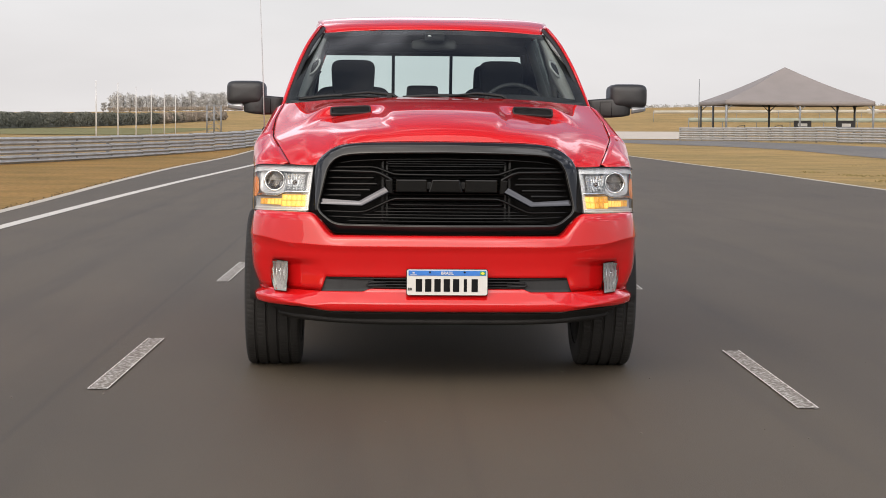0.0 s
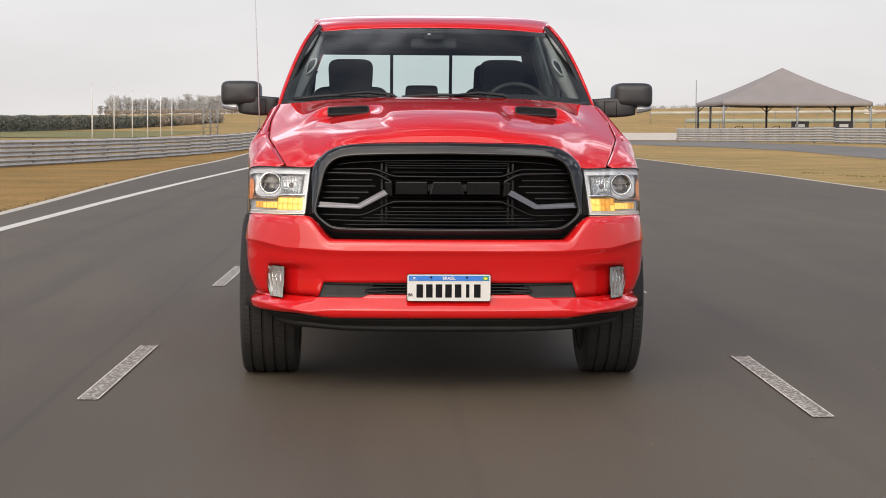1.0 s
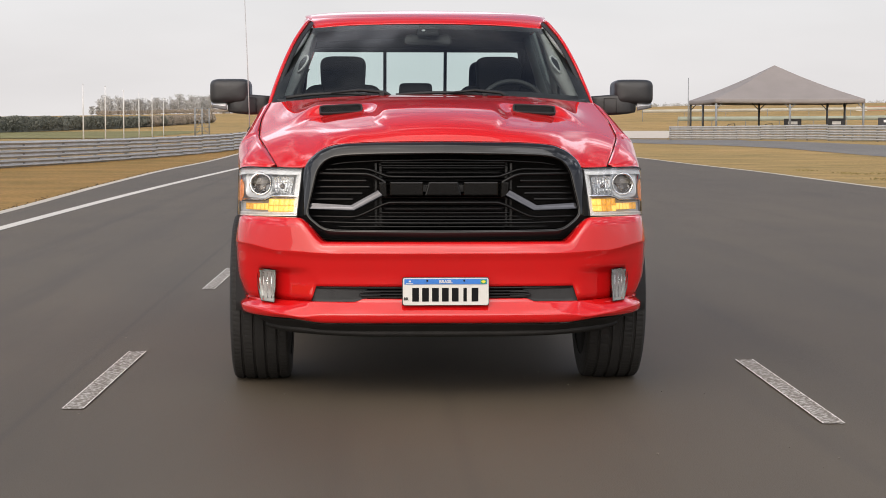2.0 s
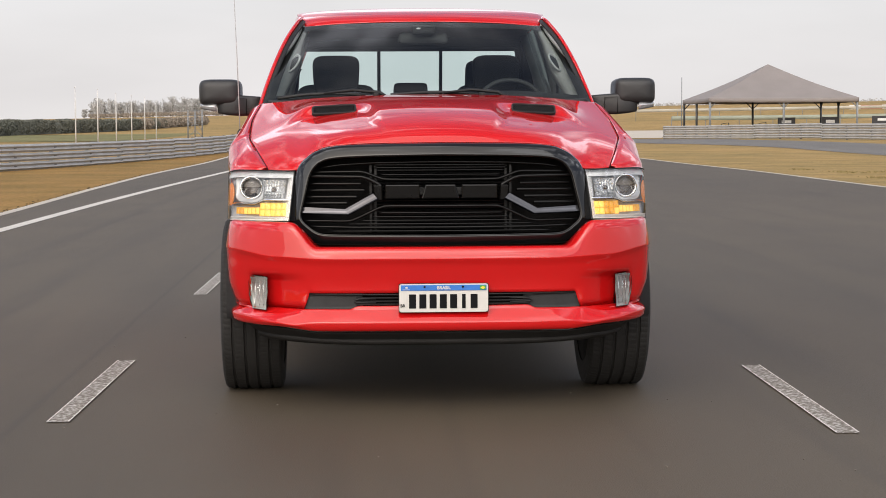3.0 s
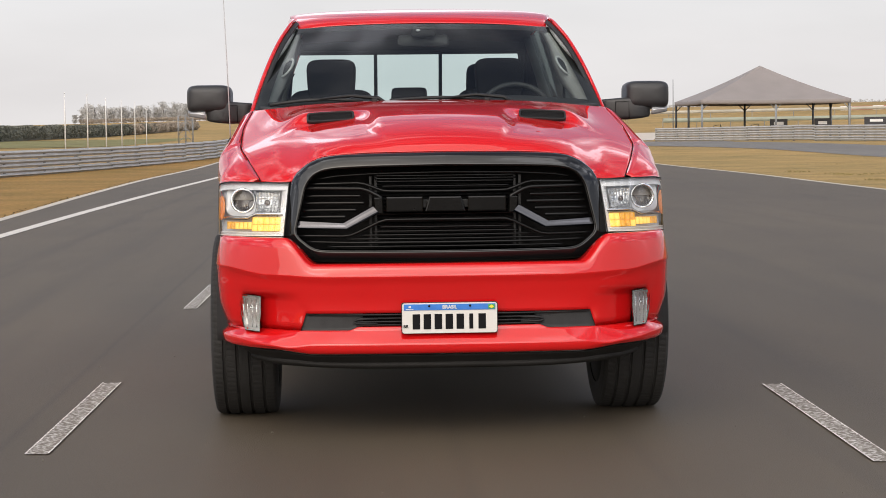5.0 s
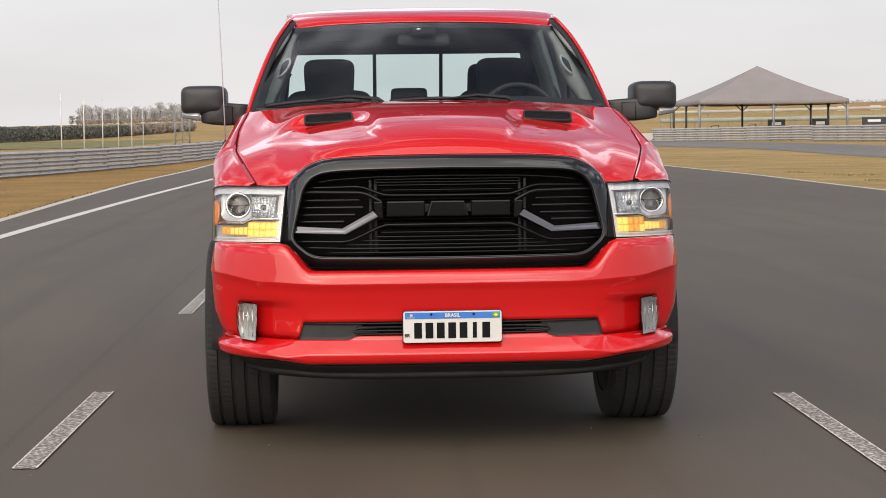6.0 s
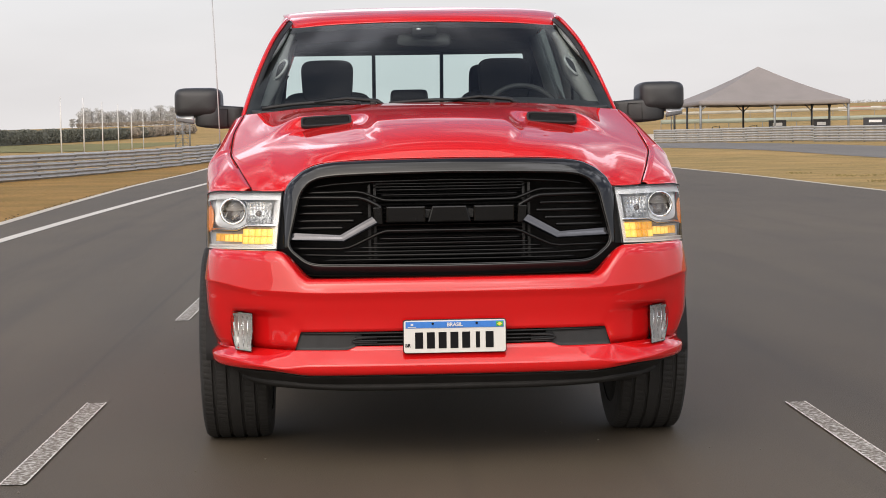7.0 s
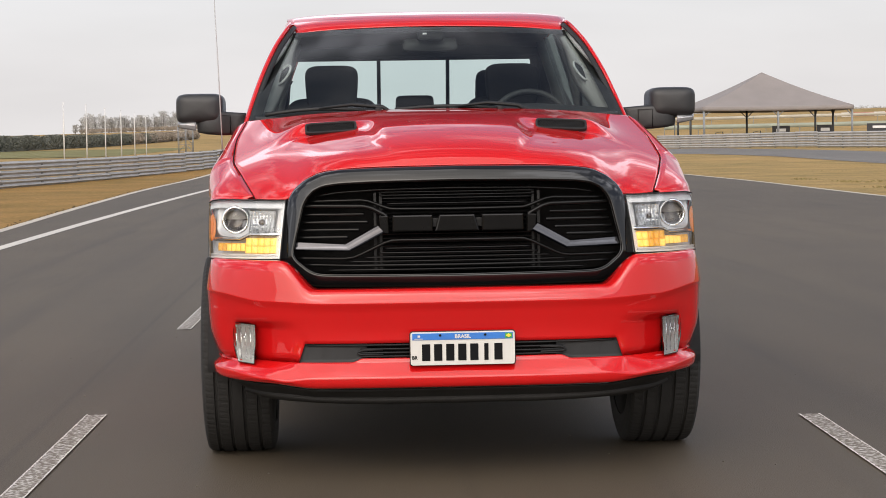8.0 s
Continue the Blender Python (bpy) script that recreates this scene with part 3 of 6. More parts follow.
# ---------------------------------------------------------------- guard rails
def w_beam(length, height):
    """One W-profile beam along +x, its face to -y."""
    prof = []
    for k in steps(0, 1, 12):
        z = (k - 0.5) * height
        prof.append((-0.055 * (0.5 - 0.5 * math.cos(k * 4 * math.pi)) - 0.01, z))
    prof = prof + [(y + 0.006, z) for y, z in reversed(prof)]
    bm = bmesh.new()
    ends = [[bm.verts.new((x, y, z)) for y, z in prof] for x in (-0.04, length + 0.04)]
    n = len(prof)
    for i in range(n):
        bm.faces.new((ends[0][i], ends[0][(i + 1) % n], ends[1][(i + 1) % n], ends[1][i]))
    bm.faces.new(ends[0])
    bm.faces.new(ends[1][::-1])
    return bm


def guard_rail(name, label, line, tiers, height, span, face):
    """Stacked W-beams on posts along a line; face +1: the beams look to the line's right."""
    ob = thing(name, label, "guard rail", group="track guard rails")
    total = sum((Vector(b) - Vector(a)).length for a, b in zip(line, line[1:]))
    pts = along([(x, y, 0) for x, y in line], max(1, round(total / span)))
    bh = height / tiers * 0.93
    beam = post = bolt = None
    for i, (a, b) in enumerate(zip(pts, pts[1:])):
        way = b - a
        ang = math.degrees(math.atan2(way.y, way.x))
        for k in range(tiers):
            z = land(a.x, a.y) + height / tiers * (k + 0.5) - 0.03
            if beam is None:
                beam = part("beam", w_beam(way.length, bh), GALV, ob, smooth=False)
                use = beam
            else:
                use = beam.copy()
                scene.collection.objects.link(use)
            off = pose(a.x, a.y, z + 0.003 * math.sin(i * 1.7 + k), 0, 0.03 * math.sin(i * 2.3 + k), ang)
            use.matrix_basis = off @ (Matrix.Diagonal((1, 1, 1, 1)) if face > 0 else pose(way.length, 0, 0, 0, 0, 180))
            if bolt is None:
                bolt = part("bolt_slot", box(bmesh.new(), (-0.11, -0.030, -0.022), (0.11, -0.004, 0.022), 0.008), RAIL_POST, ob, "dark bolt slot")
                use = bolt
            else:
                use = bolt.copy()
                scene.collection.objects.link(use)
            use.matrix_basis = off @ pose(0.12, 0, 0)
        if post is None:
            bm = box(bmesh.new(), (-0.05, -0.03, -0.15), (0.05, 0.08, height - 0.05), 0.006)
            post = part("post", bm, RAIL_POST, ob)
            use = post
        else:
            use = post.copy()
            scene.collection.objects.link(use)
        use.matrix_basis = pose(a.x, a.y, land(a.x, a.y), 0, 0, ang) @ pose(0, 0.07 if face > 0 else -0.12, 0)
    return ob


guard_rail("guard_rail", "three-tier galvanised steel guard rail beside dry grass",
           [(-18.0, 18), (-14.2, 37), (-11.5, 53), (-9.5, 65), (-7.75, 76), (-6.75, 84), (-6.25, 95), (-5.75, 106)], 3, 0.88, 4.0, 1)
guard_rail("guard_rail", "three-tier galvanised steel guard rail before a tent",
           [(25.7, 151.2), (31.2, 133), (34.4, 114.8), (36.0, 100), (36.6, 86)], 3, 1.10, 4.0, 1)


# ---------------------------------------------------------------- tent
def tent(x, y):
    ob = thing("event_tent", "grey-beige canvas hip-roof tent on steel posts", "tent", (x, y, 0))
    half, eave, top = 6.45, 3.32, 6.50
    bm = bmesh.new()
    peak = bm.verts.new((0, 0, top))
    n = 10
    lines = []
    for k in range(4):
        a = Vector((-half, -half, 0)) if k == 0 else Vector((half, -half, 0)) if k == 1 else Vector((half, half, 0)) if k == 2 else Vector((-half, half, 0))
        lines.append(a)
    for k in range(4):
        a, b = lines[k], lines[(k + 1) % 4]
        prev = None
        for j in steps(1, 0.1, 9):
            row = []
            for i in range(n + 1):
                f = i / n
                p = a.lerp(b, f) * j
                sag = 0.16 * math.sin(math.pi * j) + 0.05 * math.sin(math.pi * f) * j * (1 if j > 0.95 else 0.6)
                row.append(bm.verts.new((p.x, p.y, eave + 0.12 + (top - eave - 0.12) * (1 - j) - sag)))
            if prev:
                for i in range(n):
                    bm.faces.new((prev[i], prev[i + 1], row[i + 1], row[i]))
            prev = row
        for i in range(n):
            bm.faces.new((prev[i], prev[i + 1], peak))
    bmesh.ops.remove_doubles(bm, verts=bm.verts, dist=0.01)
    thicken(part("roof", bm, TENT_CLOTH, ob, smooth=False), 0.01)
    for k in range(4):
        a, b = lines[k], lines[(k + 1) % 4]
        bm = grid(lambda u, v: (*(a.lerp(b, u) * 1.003).to_2d(), eave + 0.12 - 0.05 * math.sin(math.pi * u) - v * (0.36 + 0.008 * math.sin(u * 40))), steps(0, 1, 40), steps(0, 1, 2))
        thicken(part("valance", bm, TENT_CLOTH, ob), 0.01)
    for i, (px, py) in enumerate(((-1, -1), (0, -1), (1, -1), (-1, 0), (1, 0), (-1, 1), (0, 1), (1, 1))):
        mat = POST_GREY if py < 0 else POST_DARK
        bm = tube(bmesh.new(), [(px * 6.35, py * 6.35, -0.1), (px * 6.35, py * 6.35, eave + 0.1)], 0.10, 8)
        for s in (-1, 1):
            if py != 0 and abs(px + s) <= 1 or px == 0:
                tube(bm, [(px * 6.35, py * 6.35, eave - 0.75), (px * 6.35 + s * 0.8, py * 6.35, eave + 0.05)], 0.045, 6)
            if px != 0 and abs(py + s) <= 1:
                tube(bm, [(px * 6.35, py * 6.35, eave - 0.75), (px * 6.35, py * 6.35 + s * 0.8, eave + 0.05)], 0.045, 6)
        part("post", bm, mat, ob)
    bm = bmesh.new()
    for py in (-1, 0, 1):
        tube(bm, [(-6.35, py * 6.35, eave), (6.35, py * 6.35, eave)], 0.05, 6)
    part("eave_beam", bm, POST_DARK, ob)
    return ob


tent(36.35, 159.5).location.z = land(36.35, 159.5)


def banner(x, y, w, h, z):
    ob = thing("banner_board", "small black banner board with an unreadable white strip", "banner", (x, y, land(x, y)), "boards below the tent")
    bm = box(bmesh.new(), (-w / 2, 0, z - h), (w / 2, 0.05, z), 0.008)
    for s in (-1, 1):
        box(bm, (s * w * 0.42 - 0.03, 0.05, 0), (s * w * 0.42 + 0.03, 0.09, z - 0.05))
    part("panel", bm, BOARD, ob, smooth=False)
    bm = box(bmesh.new(), (-w * 0.27, -0.012, z - h * 0.62), (w * 0.27, -0.004, z - h * 0.30))
    part("print_bar", bm, BOARD_WHITE, ob, "white printed bar", smooth=False)
    return ob


banner(37.25, 156.0, 1.54, 0.80, 1.74)
banner(41.1, 156.0, 1.45, 0.85, 1.76)
banner(45.55, 155.0, 2.1, 0.66, 1.80)
ob = thing("folding_chair", "low dark metal folding chair under the tent", "chair", (35.3, 157.0, land(35, 157)))
bm = tube(bmesh.new(), [(-0.5, 0, 0), (-0.25, 0, 1.25), (0.35, 0, 1.35), (0.5, 0, 0)], 0.045, 6)
part("frame", bm, POST_DARK, ob)
bm = box(bmesh.new(), (-0.35, -0.3, 0.75), (0.4, 0.3, 0.82), 0.02)
part("seat", bm, POST_DARK, ob)
copy_thing(ob, pose(32.6, 160.0, land(32, 160)))

# ---------------------------------------------------------------- flag poles, tower, fences far off
pole = thing("flag_pole", "slim white bare flag pole behind the rail", "flag pole", (-15.6, 97, land(-15.6, 97)), "row of flag poles")
bm = tube(bmesh.new(), [(0, 0, -0.1), (0, 0, 1.9), (0, 0, 3.35)], [0.042, 0.036, 0.020], 8)
part("pole", bm, POLE_WHITE, pole)
bm = bmesh.new()
bmesh.ops.create_uvsphere(bm, u_segments=8, v_segments=6, radius=0.03, matrix=Matrix.Translation((0, 0, 3.36)))
part("finial", bm, POLE_WHITE, pole)
for i in range(1, 6):
    copy_thing(pole, pose(-15.6 - 0.25 * i, 97 + 11 * i, land(-16, 97 + 11 * i) + 0.05 * math.sin(i * 2.1)))

ob = thing("scaffold_tower", "thin dark metal lattice tower beside the track", "tower", (-15.1, 170.0, land(-15, 170)))
for sx in (-0.66, 0, 0.66):
    for sy in (-0.5, 0.5):
        part("leg", tube(bmesh.new(), [(sx, sy, -0.1), (sx, sy, 2.75)], 0.034, 6), POST_GREY, ob)
for sy in (-0.5, 0.5):
    for z in (0.3, 0.95, 1.6, 2.25, 2.7):
        part("ledger", tube(bmesh.new(), [(-0.66, sy, z), (0.66, sy, z)], 0.016, 5), POST_GREY, ob)
        if z < 2.7:
            for sx in (-0.66, 0.66):
                part("brace", tube(bmesh.new(), [(sx, sy, z), (0, sy, z + 0.62)], 0.013, 5), POST_GREY, ob)

ob = thing("mast", "thin grey mast standing behind the tent", "mast", (42.6, 240, land(42.6, 240)))
part("pole", tube(bmesh.new(), [(0, 0, -0.2), (0, 0, 7.0)], [0.09, 0.05], 6), POST_GREY, ob)


def fence(name, label, mat, x0, x1, y, h, lift=0.0):
    ob = thing(name, label, "fence")
    bm = grid(lambda u, v: (u, y + 0.4 * math.sin(u * 0.2), land(u, y) + lift + v * h), steps(x0, x1, 60), [0, 1])
    thicken(part("netting", bm, mat, ob), 0.03)
    for i in range(9):
        px = x0 + (x1 - x0) * i / 8
        part("post", tube(bmesh.new(), [(px, y + 0.3, land(px, y) - 0.2), (px, y + 0.3, land(px, y) + lift + h - 0.1)], 0.05, 6), POST_GREY, ob)
    return ob


fence("netting_fence", "pale teal netting fence across the far field", TEAL, 45, 84, 262, 0.62, 1.25)
fence("netting_fence", "pale grey netting fence higher up the far field", PALE_NET, 50, 110, 330, 0.55, 1.5)


def kerb(x0, y, n):
    """A far red and white tyre wall."""
    for i in range(n):
        ob = thing("kerb_block", "painted concrete kerb block of red and white", "kerb", (x0 + i * 2.35, y, land(x0 + i * 2.35, y)), "far kerb blocks")
        part("block", box(bmesh.new(), (0, 0, -0.2), (2.3, 0.8, 0.85), 0.05), KERB_RED if i % 3 == 1 or i % 5 == 2 else KERB_WHITE, ob, "red painted block" if i % 3 == 1 or i % 5 == 2 else "white painted block")


kerb(107, 400, 10)


# ---------------------------------------------------------------- hedge and trees
def leaf_cloud(bm, centre, spread, count, size, rng):
    """Small leaf clumps: bent quads strewn in an ellipsoid."""
    for _ in range(count):
        while True:
            p = Vector((rng.uniform(-1, 1), rng.uniform(-1, 1), rng.uniform(-1, 1)))
            if 0.25 < p.length < 1:
                break
        c = Vector(centre) + Vector((p.x * spread[0], p.y * spread[1], p.z * spread[2]))
        s = size * rng.uniform(0.6, 1.4)
        q = Euler((rng.uniform(0, 6.3), rng.uniform(0, 6.3), rng.uniform(0, 6.3))).to_matrix()
        vs = [bm.verts.new(c + q @ Vector(o) * s) for o in ((-1, -0.5, 0), (0, -0.6, 0.25), (1, -0.4, 0), (0.9, 0.5, 0.1), (0, 0.6, -0.2), (-1, 0.5, 0.1))]
        bm.faces.new(vs[:3] + [vs[4]])
        bm.faces.new((vs[2], vs[3], vs[4]))
        bm.faces.new((vs[0], vs[4], vs[5]))


rng = random.Random(7)
green, dry = bmesh.new(), bmesh.new()
for i in range(300):
    f = i / 299
    x, y = -56 + 27 * f + rng.uniform(-0.4, 0.4), 190 + 170 * f + rng.uniform(-2, 2)
    g, h = land(x, y), 2.32 - 0.8 * f + 0.08 * math.sin(i * 0.31) + rng.uniform(-0.08, 0.08)
    # the far end turns tan at random, painting haze over the hedge
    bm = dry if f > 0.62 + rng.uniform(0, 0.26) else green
    leaf_cloud(bm, (x, y, g + h * 0.5), (1.0, 1.6, h * 0.5), 210, 0.095, rng)
    leaf_cloud(bm, (x, y, g + h * 0.94), (0.8, 1.4, 0.16), 40, 0.09, rng)


def hedge_core(bm, f0, f1):
    """The dense inside of a hedge stretch."""
    def core(u, v):
        x, y = -56.3 + 27.3 * u, 188 + 174 * u
        return (x + 0.5 * math.cos(v * math.pi), y, land(x, y) + (2.05 - 0.8 * u + 0.05 * math.sin(u * 90)) * math.sin(v * math.pi) ** 0.4)
    grid(core, steps(f0, f1, int(300 * (f1 - f0))), steps(0, 1, 8), bm=bm)


hedge_core(green, 0, 0.74)
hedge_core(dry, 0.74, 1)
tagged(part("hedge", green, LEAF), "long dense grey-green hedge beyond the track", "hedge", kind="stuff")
tagged(part("haze_brush", dry, HAZE_BRUSH), "end of the hedge painted tan in place of dust haze", "bushes", kind="stuff")


def tree(x, y, h, seed):
    r = random.Random(seed)
    g = land(x, y)
    ob = thing("tree", "tall slim far tree with leaves painted pale for haze", "tree", (x, y, g), "far row of trees")
    bm = tube(bmesh.new(), [(0, 0, -0.3), (0.1, 0, h * 0.45), (0.05, 0.1, h * 0.9)], [0.09, 0.06, 0.02], 7)
    for k in range(6):
        z = h * r.uniform(0.35, 0.8)
        a = r.uniform(0, 6.3)
        tube(bm, [(0.1, 0, z), (0.1 + math.cos(a) * h * 0.14, math.sin(a) * h * 0.14, z + h * 0.13)], [0.05, 0.02], 5)
    part("trunk", bm, BARK, ob)
    bm = bmesh.new()
    for k in range(26):
        a, f = r.uniform(0, 6.3), r.uniform(0.10, 1.0)
        w = h * 0.21 * (0.45 + 1.1 * f * (1.15 - f) * 2) * r.uniform(0.7, 1.2)
        leaf_cloud(bm, (math.cos(a) * w * 0.8, math.sin(a) * w * 0.8, h * f), (w * 0.95, w * 0.95, h * 0.11), 26, 0.115, r)
    part("crown", bm, HAZE_LEAF, ob)
    return ob


rng = random.Random(3)
for i in range(54):
    f = i / 53
    tree(-85 + 42 * f + rng.uniform(-0.9, 0.9), 600 + rng.uniform(-18, 18), (rng.uniform(3.6, 5.2) if 9 < i < 33 else rng.uniform(4.2, 6.0)) * (0.6 if i in (0, 1) else 1.0), 40 + i)
# added brush row: its tan stands in for haze at the trees' feet
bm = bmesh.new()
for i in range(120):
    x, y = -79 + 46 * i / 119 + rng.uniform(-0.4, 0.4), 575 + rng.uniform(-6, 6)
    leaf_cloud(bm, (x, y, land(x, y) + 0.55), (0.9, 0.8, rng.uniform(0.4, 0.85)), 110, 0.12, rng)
tagged(part("haze_brush", bm, HAZE_BRUSH), "added tan brush standing in for haze below far trees", "bushes", kind="stuff")
bm = bmesh.new()
for i in range(260):
    x, y = 60 + i * 0.95 + rng.uniform(-0.4, 0.4), 640 + rng.uniform(-10, 10)
    leaf_cloud(bm, (x, y, land(x, y) + 0.5), (1.3, 1.0, rng.uniform(0.5, 1.3) * (1.9 if i > 190 else 1.1)), 60, 0.17, rng)
tagged(part("far_bushes", bm, HAZE_LEAF), "low bushes along the far horizon, painted pale for haze", "bushes", kind="stuff")
# sparse weeds in the dry verge
bm = bmesh.new()
for i in range(18):
    side = rng.random()
    x, y = (rng.uniform(13.0, 19), rng.uniform(40, 80)) if side < 0.8 else (rng.uniform(-10, -6.3), rng.uniform(18, 30))
    for k in range(70):
        a, l = rng.uniform(0, 6.3), rng.uniform(0.015, 0.045)
        c = Vector((x + rng.gauss(0, 0.22), y + rng.gauss(0, 0.5), -0.05))
        d = Vector((math.cos(a), math.sin(a), 0)) * 0.02
        bm.faces.new([bm.verts.new(c - d), bm.verts.new(c + d), bm.verts.new(c + Vector((math.cos(a + 1) * l * 0.6, math.sin(a + 1) * l * 0.6, l)))])
tagged(part("grass_tufts", bm, TUFT), "small green weed tufts in dry grass", "grass", kind="stuff")

# dark clods along the verge's border
bm = bmesh.new()
for i in range(420):
    y = 16 + 70 * (i / 420) ** 1.3 + rng.uniform(-0.2, 0.2)
    r = rng.uniform(0.005, 0.018)
    x = curve_at(LEFT_EDGE, y) - abs(rng.gauss(0.04, 0.07))
    bmesh.ops.create_icosphere(bm, subdivisions=1, radius=r, matrix=Matrix.Translation((x, y, land(x, y) + r * 0.2)) @ Matrix.Diagonal((1.0, rng.uniform(1.0, 4.0), 0.6, 1)))
tagged(part("verge_clods", bm, CLOD, smooth=False), "dark crumbs of soil along the track border", "soil", kind="stuff")

# grit on the asphalt
bm = bmesh.new()
for i in range(90):
    r = rng.uniform(0.002, 0.0055)
    bmesh.ops.create_icosphere(bm, subdivisions=1, radius=r, matrix=Matrix.Translation((rng.uniform(-3.6, 3.6), rng.uniform(-5.5, 7.0), r * 0.5)) @ Matrix.Diagonal((1.0, rng.uniform(0.6, 1.4), 0.6, 1)))
tagged(part("road_grit", bm, PEBBLE, smooth=False), "scattered tiny pale pebbles on the asphalt", "pebbles", kind="stuff")


# ---------------------------------------------------------------- the pickup
truck = thing("pickup_truck", "glossy red full-size crew-cab pickup with black grille, standing on the track", "pickup truck")
SIDES = (-1, 1)

# hood: centre profile and seam along y
HOOD_C = [(0.0, 0.262, 1.203), (0.03, 0.290, 1.240), (0.10, 0.39, 1.292), (0.22, 0.55, 1.337), (0.4, 0.79, 1.377), (0.62, 1.08, 1.410), (0.8, 1.29, 1.427), (1.0, 1.53, 1.442)]
HOOD_S = [(0.0, 0.785, 0.37, 1.088), (0.2, 0.845, 0.60, 1.168), (0.45, 0.893, 0.90, 1.232), (0.7, 0.898, 1.20, 1.300), (1.0, 0.868, 1.60, 1.398)]
HOOD_F = [(0.0, 0.262, 1.203), (0.38, 0.268, 1.200), (0.64, 0.285, 1.188), (0.74, 0.300, 1.160), (0.80, 0.315, 1.108), (0.835, 0.325, 1.080), (0.90, 0.34, 1.080), (1.0, 0.37, 1.084)]


def hood_point(u, v):
    """u: -1 to 1 across, v: 0 front to 1 rear."""
    s = abs(u)
    cy, cz = curve_at(HOOD_C, v)
    sx, sy, sz = curve_at(HOOD_S, v)
    k = s ** 2.2
    x = s * sx
    y = cy + (sy - cy) * s ** 3
    z = cz + (sz - cz) * k
    fy, fz = curve_at(HOOD_F, s)
    fall = math.exp(-v / (0.085 + 0.20 * ease(0.40, 0.60, s)))
    base = HOOD_C[0][2] + (HOOD_S[0][3] - HOOD_C[0][2]) * k
    z += (fz - base) * fall
    # raised centre with a narrow sloping side that starts at the front edge
    x_in = 0.246 + 0.030 * ease(0.30, 0.62, y)
    x_out = x_in + 0.006 + 0.052 * ease(0.30, 0.56, y)
    side = min(max((x - x_in) / (x_out - x_in), 0.0), 1.0)
    side = 0.55 * side + 0.45 * side * side * (3 - 2 * side)
    # the flank lies lower up to the vent, behind it the surface is level with the centre again
    out = ease(0.600, 0.76, x)
    inn = 1 - ease(0.330, 0.395, x)
    step = ease(0.925 - 0.20 * out - 0.16 * inn, 0.972 + 0.16 * out + 0.10 * inn, y)
    drop = 0.021 * ease(0.27, 0.58, y) * side * (1 - ease(0.46, 0.88, x))
    crown = lambda q: max(0.0, (q / sx) ** 2.2 - (0.29 / sx) ** 2.2)
    pod = 0.74 * (cz - sz) * crown(min(x, 0.60)) * (1 - ease(0.60, 0.78, x)) * (1 - ease(1.10, 1.5, y))
    z += pod * step - drop * (1 - step)
    return (math.copysign(x, u) if u else 0.0, y, z)


bm = grid(hood_point, steps(-1, 1, 200), [0.11 * (i / 16) ** 1.4 for i in range(16)] + steps(0.11, 1, 120))
relax(bm, lambda c: abs(c.x) > 0.22, 5)
relax(bm, lambda c: abs(c.x) > 0.45 and c.y < 0.82 or abs(c.x) > 0.74, 80)
relax(bm, lambda c: abs(c.x) > 0.40 and c.y < 0.87 or abs(c.x) > 0.66 and c.y > 0.87, 20)
thicken(part("hood", bm, RED, truck), 0.004)
# hood gap: a dark seam along each side
for s in SIDES:
    bm = bmesh.new()
    pts = []
    for v in steps(0, 1, 30):
        x, y, z = curve_at(HOOD_S, v)
        pts.append((s * (x + 0.003), y, z - 0.004))
    part("hood_gap", tube(bm, pts, 0.0035, 6), DEEP_BLACK, truck, "dark gap between hood and fender")

# hood vents
for s in SIDES:
    vent = part("hood_vent", bmesh.new(), BLACK_PLASTIC, truck, "black mesh hood air vent")
    cx, cy, cz, w, h = s * 0.487, 0.930, 1.354, 0.200, 0.041
    lean = Matrix.Translation((cx, cy, cz)) @ pose(0, 0, 0, -40, s * 2.8, 0) @ Matrix.Translation((0, -0.012, 0.001))

    def outline(k, grow=0.0):
        a = k * math.tau
        p = 0.28
        return (math.copysign(abs(math.cos(a)) ** p, math.cos(a)) * (w / 2 + grow), math.copysign(abs(math.sin(a)) ** p, math.sin(a)) * (h / 2 + grow))

    def ring(k, q):
        g, d = ((0.009, 0.012), (0.008, 0.000), (0.004, -0.003), (-0.001, -0.001), (-0.003, 0.02))[q]
        x, z = outline(k, g)
        return lean @ Vector((x, d, z))

    bm = grid(ring, steps(0, 1, 64), range(5))
    frame_ob = part("vent_frame", bm, BLACK_PLASTIC, vent)
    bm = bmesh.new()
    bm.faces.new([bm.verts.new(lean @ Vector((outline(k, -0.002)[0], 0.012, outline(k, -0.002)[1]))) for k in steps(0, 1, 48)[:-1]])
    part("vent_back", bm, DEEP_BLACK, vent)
    bm = bmesh.new()
    for i in range(17):
        for d in (-1, 1):
            x0 = -w / 2 + w * (i + 0.5) / 17
            pts = []
            for k in steps(0, 1, 4):
                z = (k - 0.5) * (h - 0.003)
                x = x0 + d * (k - 0.5) * 0.030
                if abs(x) < w / 2 - 0.002:
                    pts.append(lean @ Vector((x, 0.002, z)))
            if len(pts) > 1:
                tube(bm, pts, 0.0016, 4)
    part("vent_mesh", bm, BLACK_PLASTIC, vent)

# front fenders
AXLE_F, AXLE_R, AXLE_Z, ARCH = 0.98, 4.55, 0.412, 0.485


def arch_low(y, centre):
    d = abs(y - centre)
    return AXLE_Z + math.sqrt(ARCH ** 2 - d ** 2) if d < ARCH else 0.45


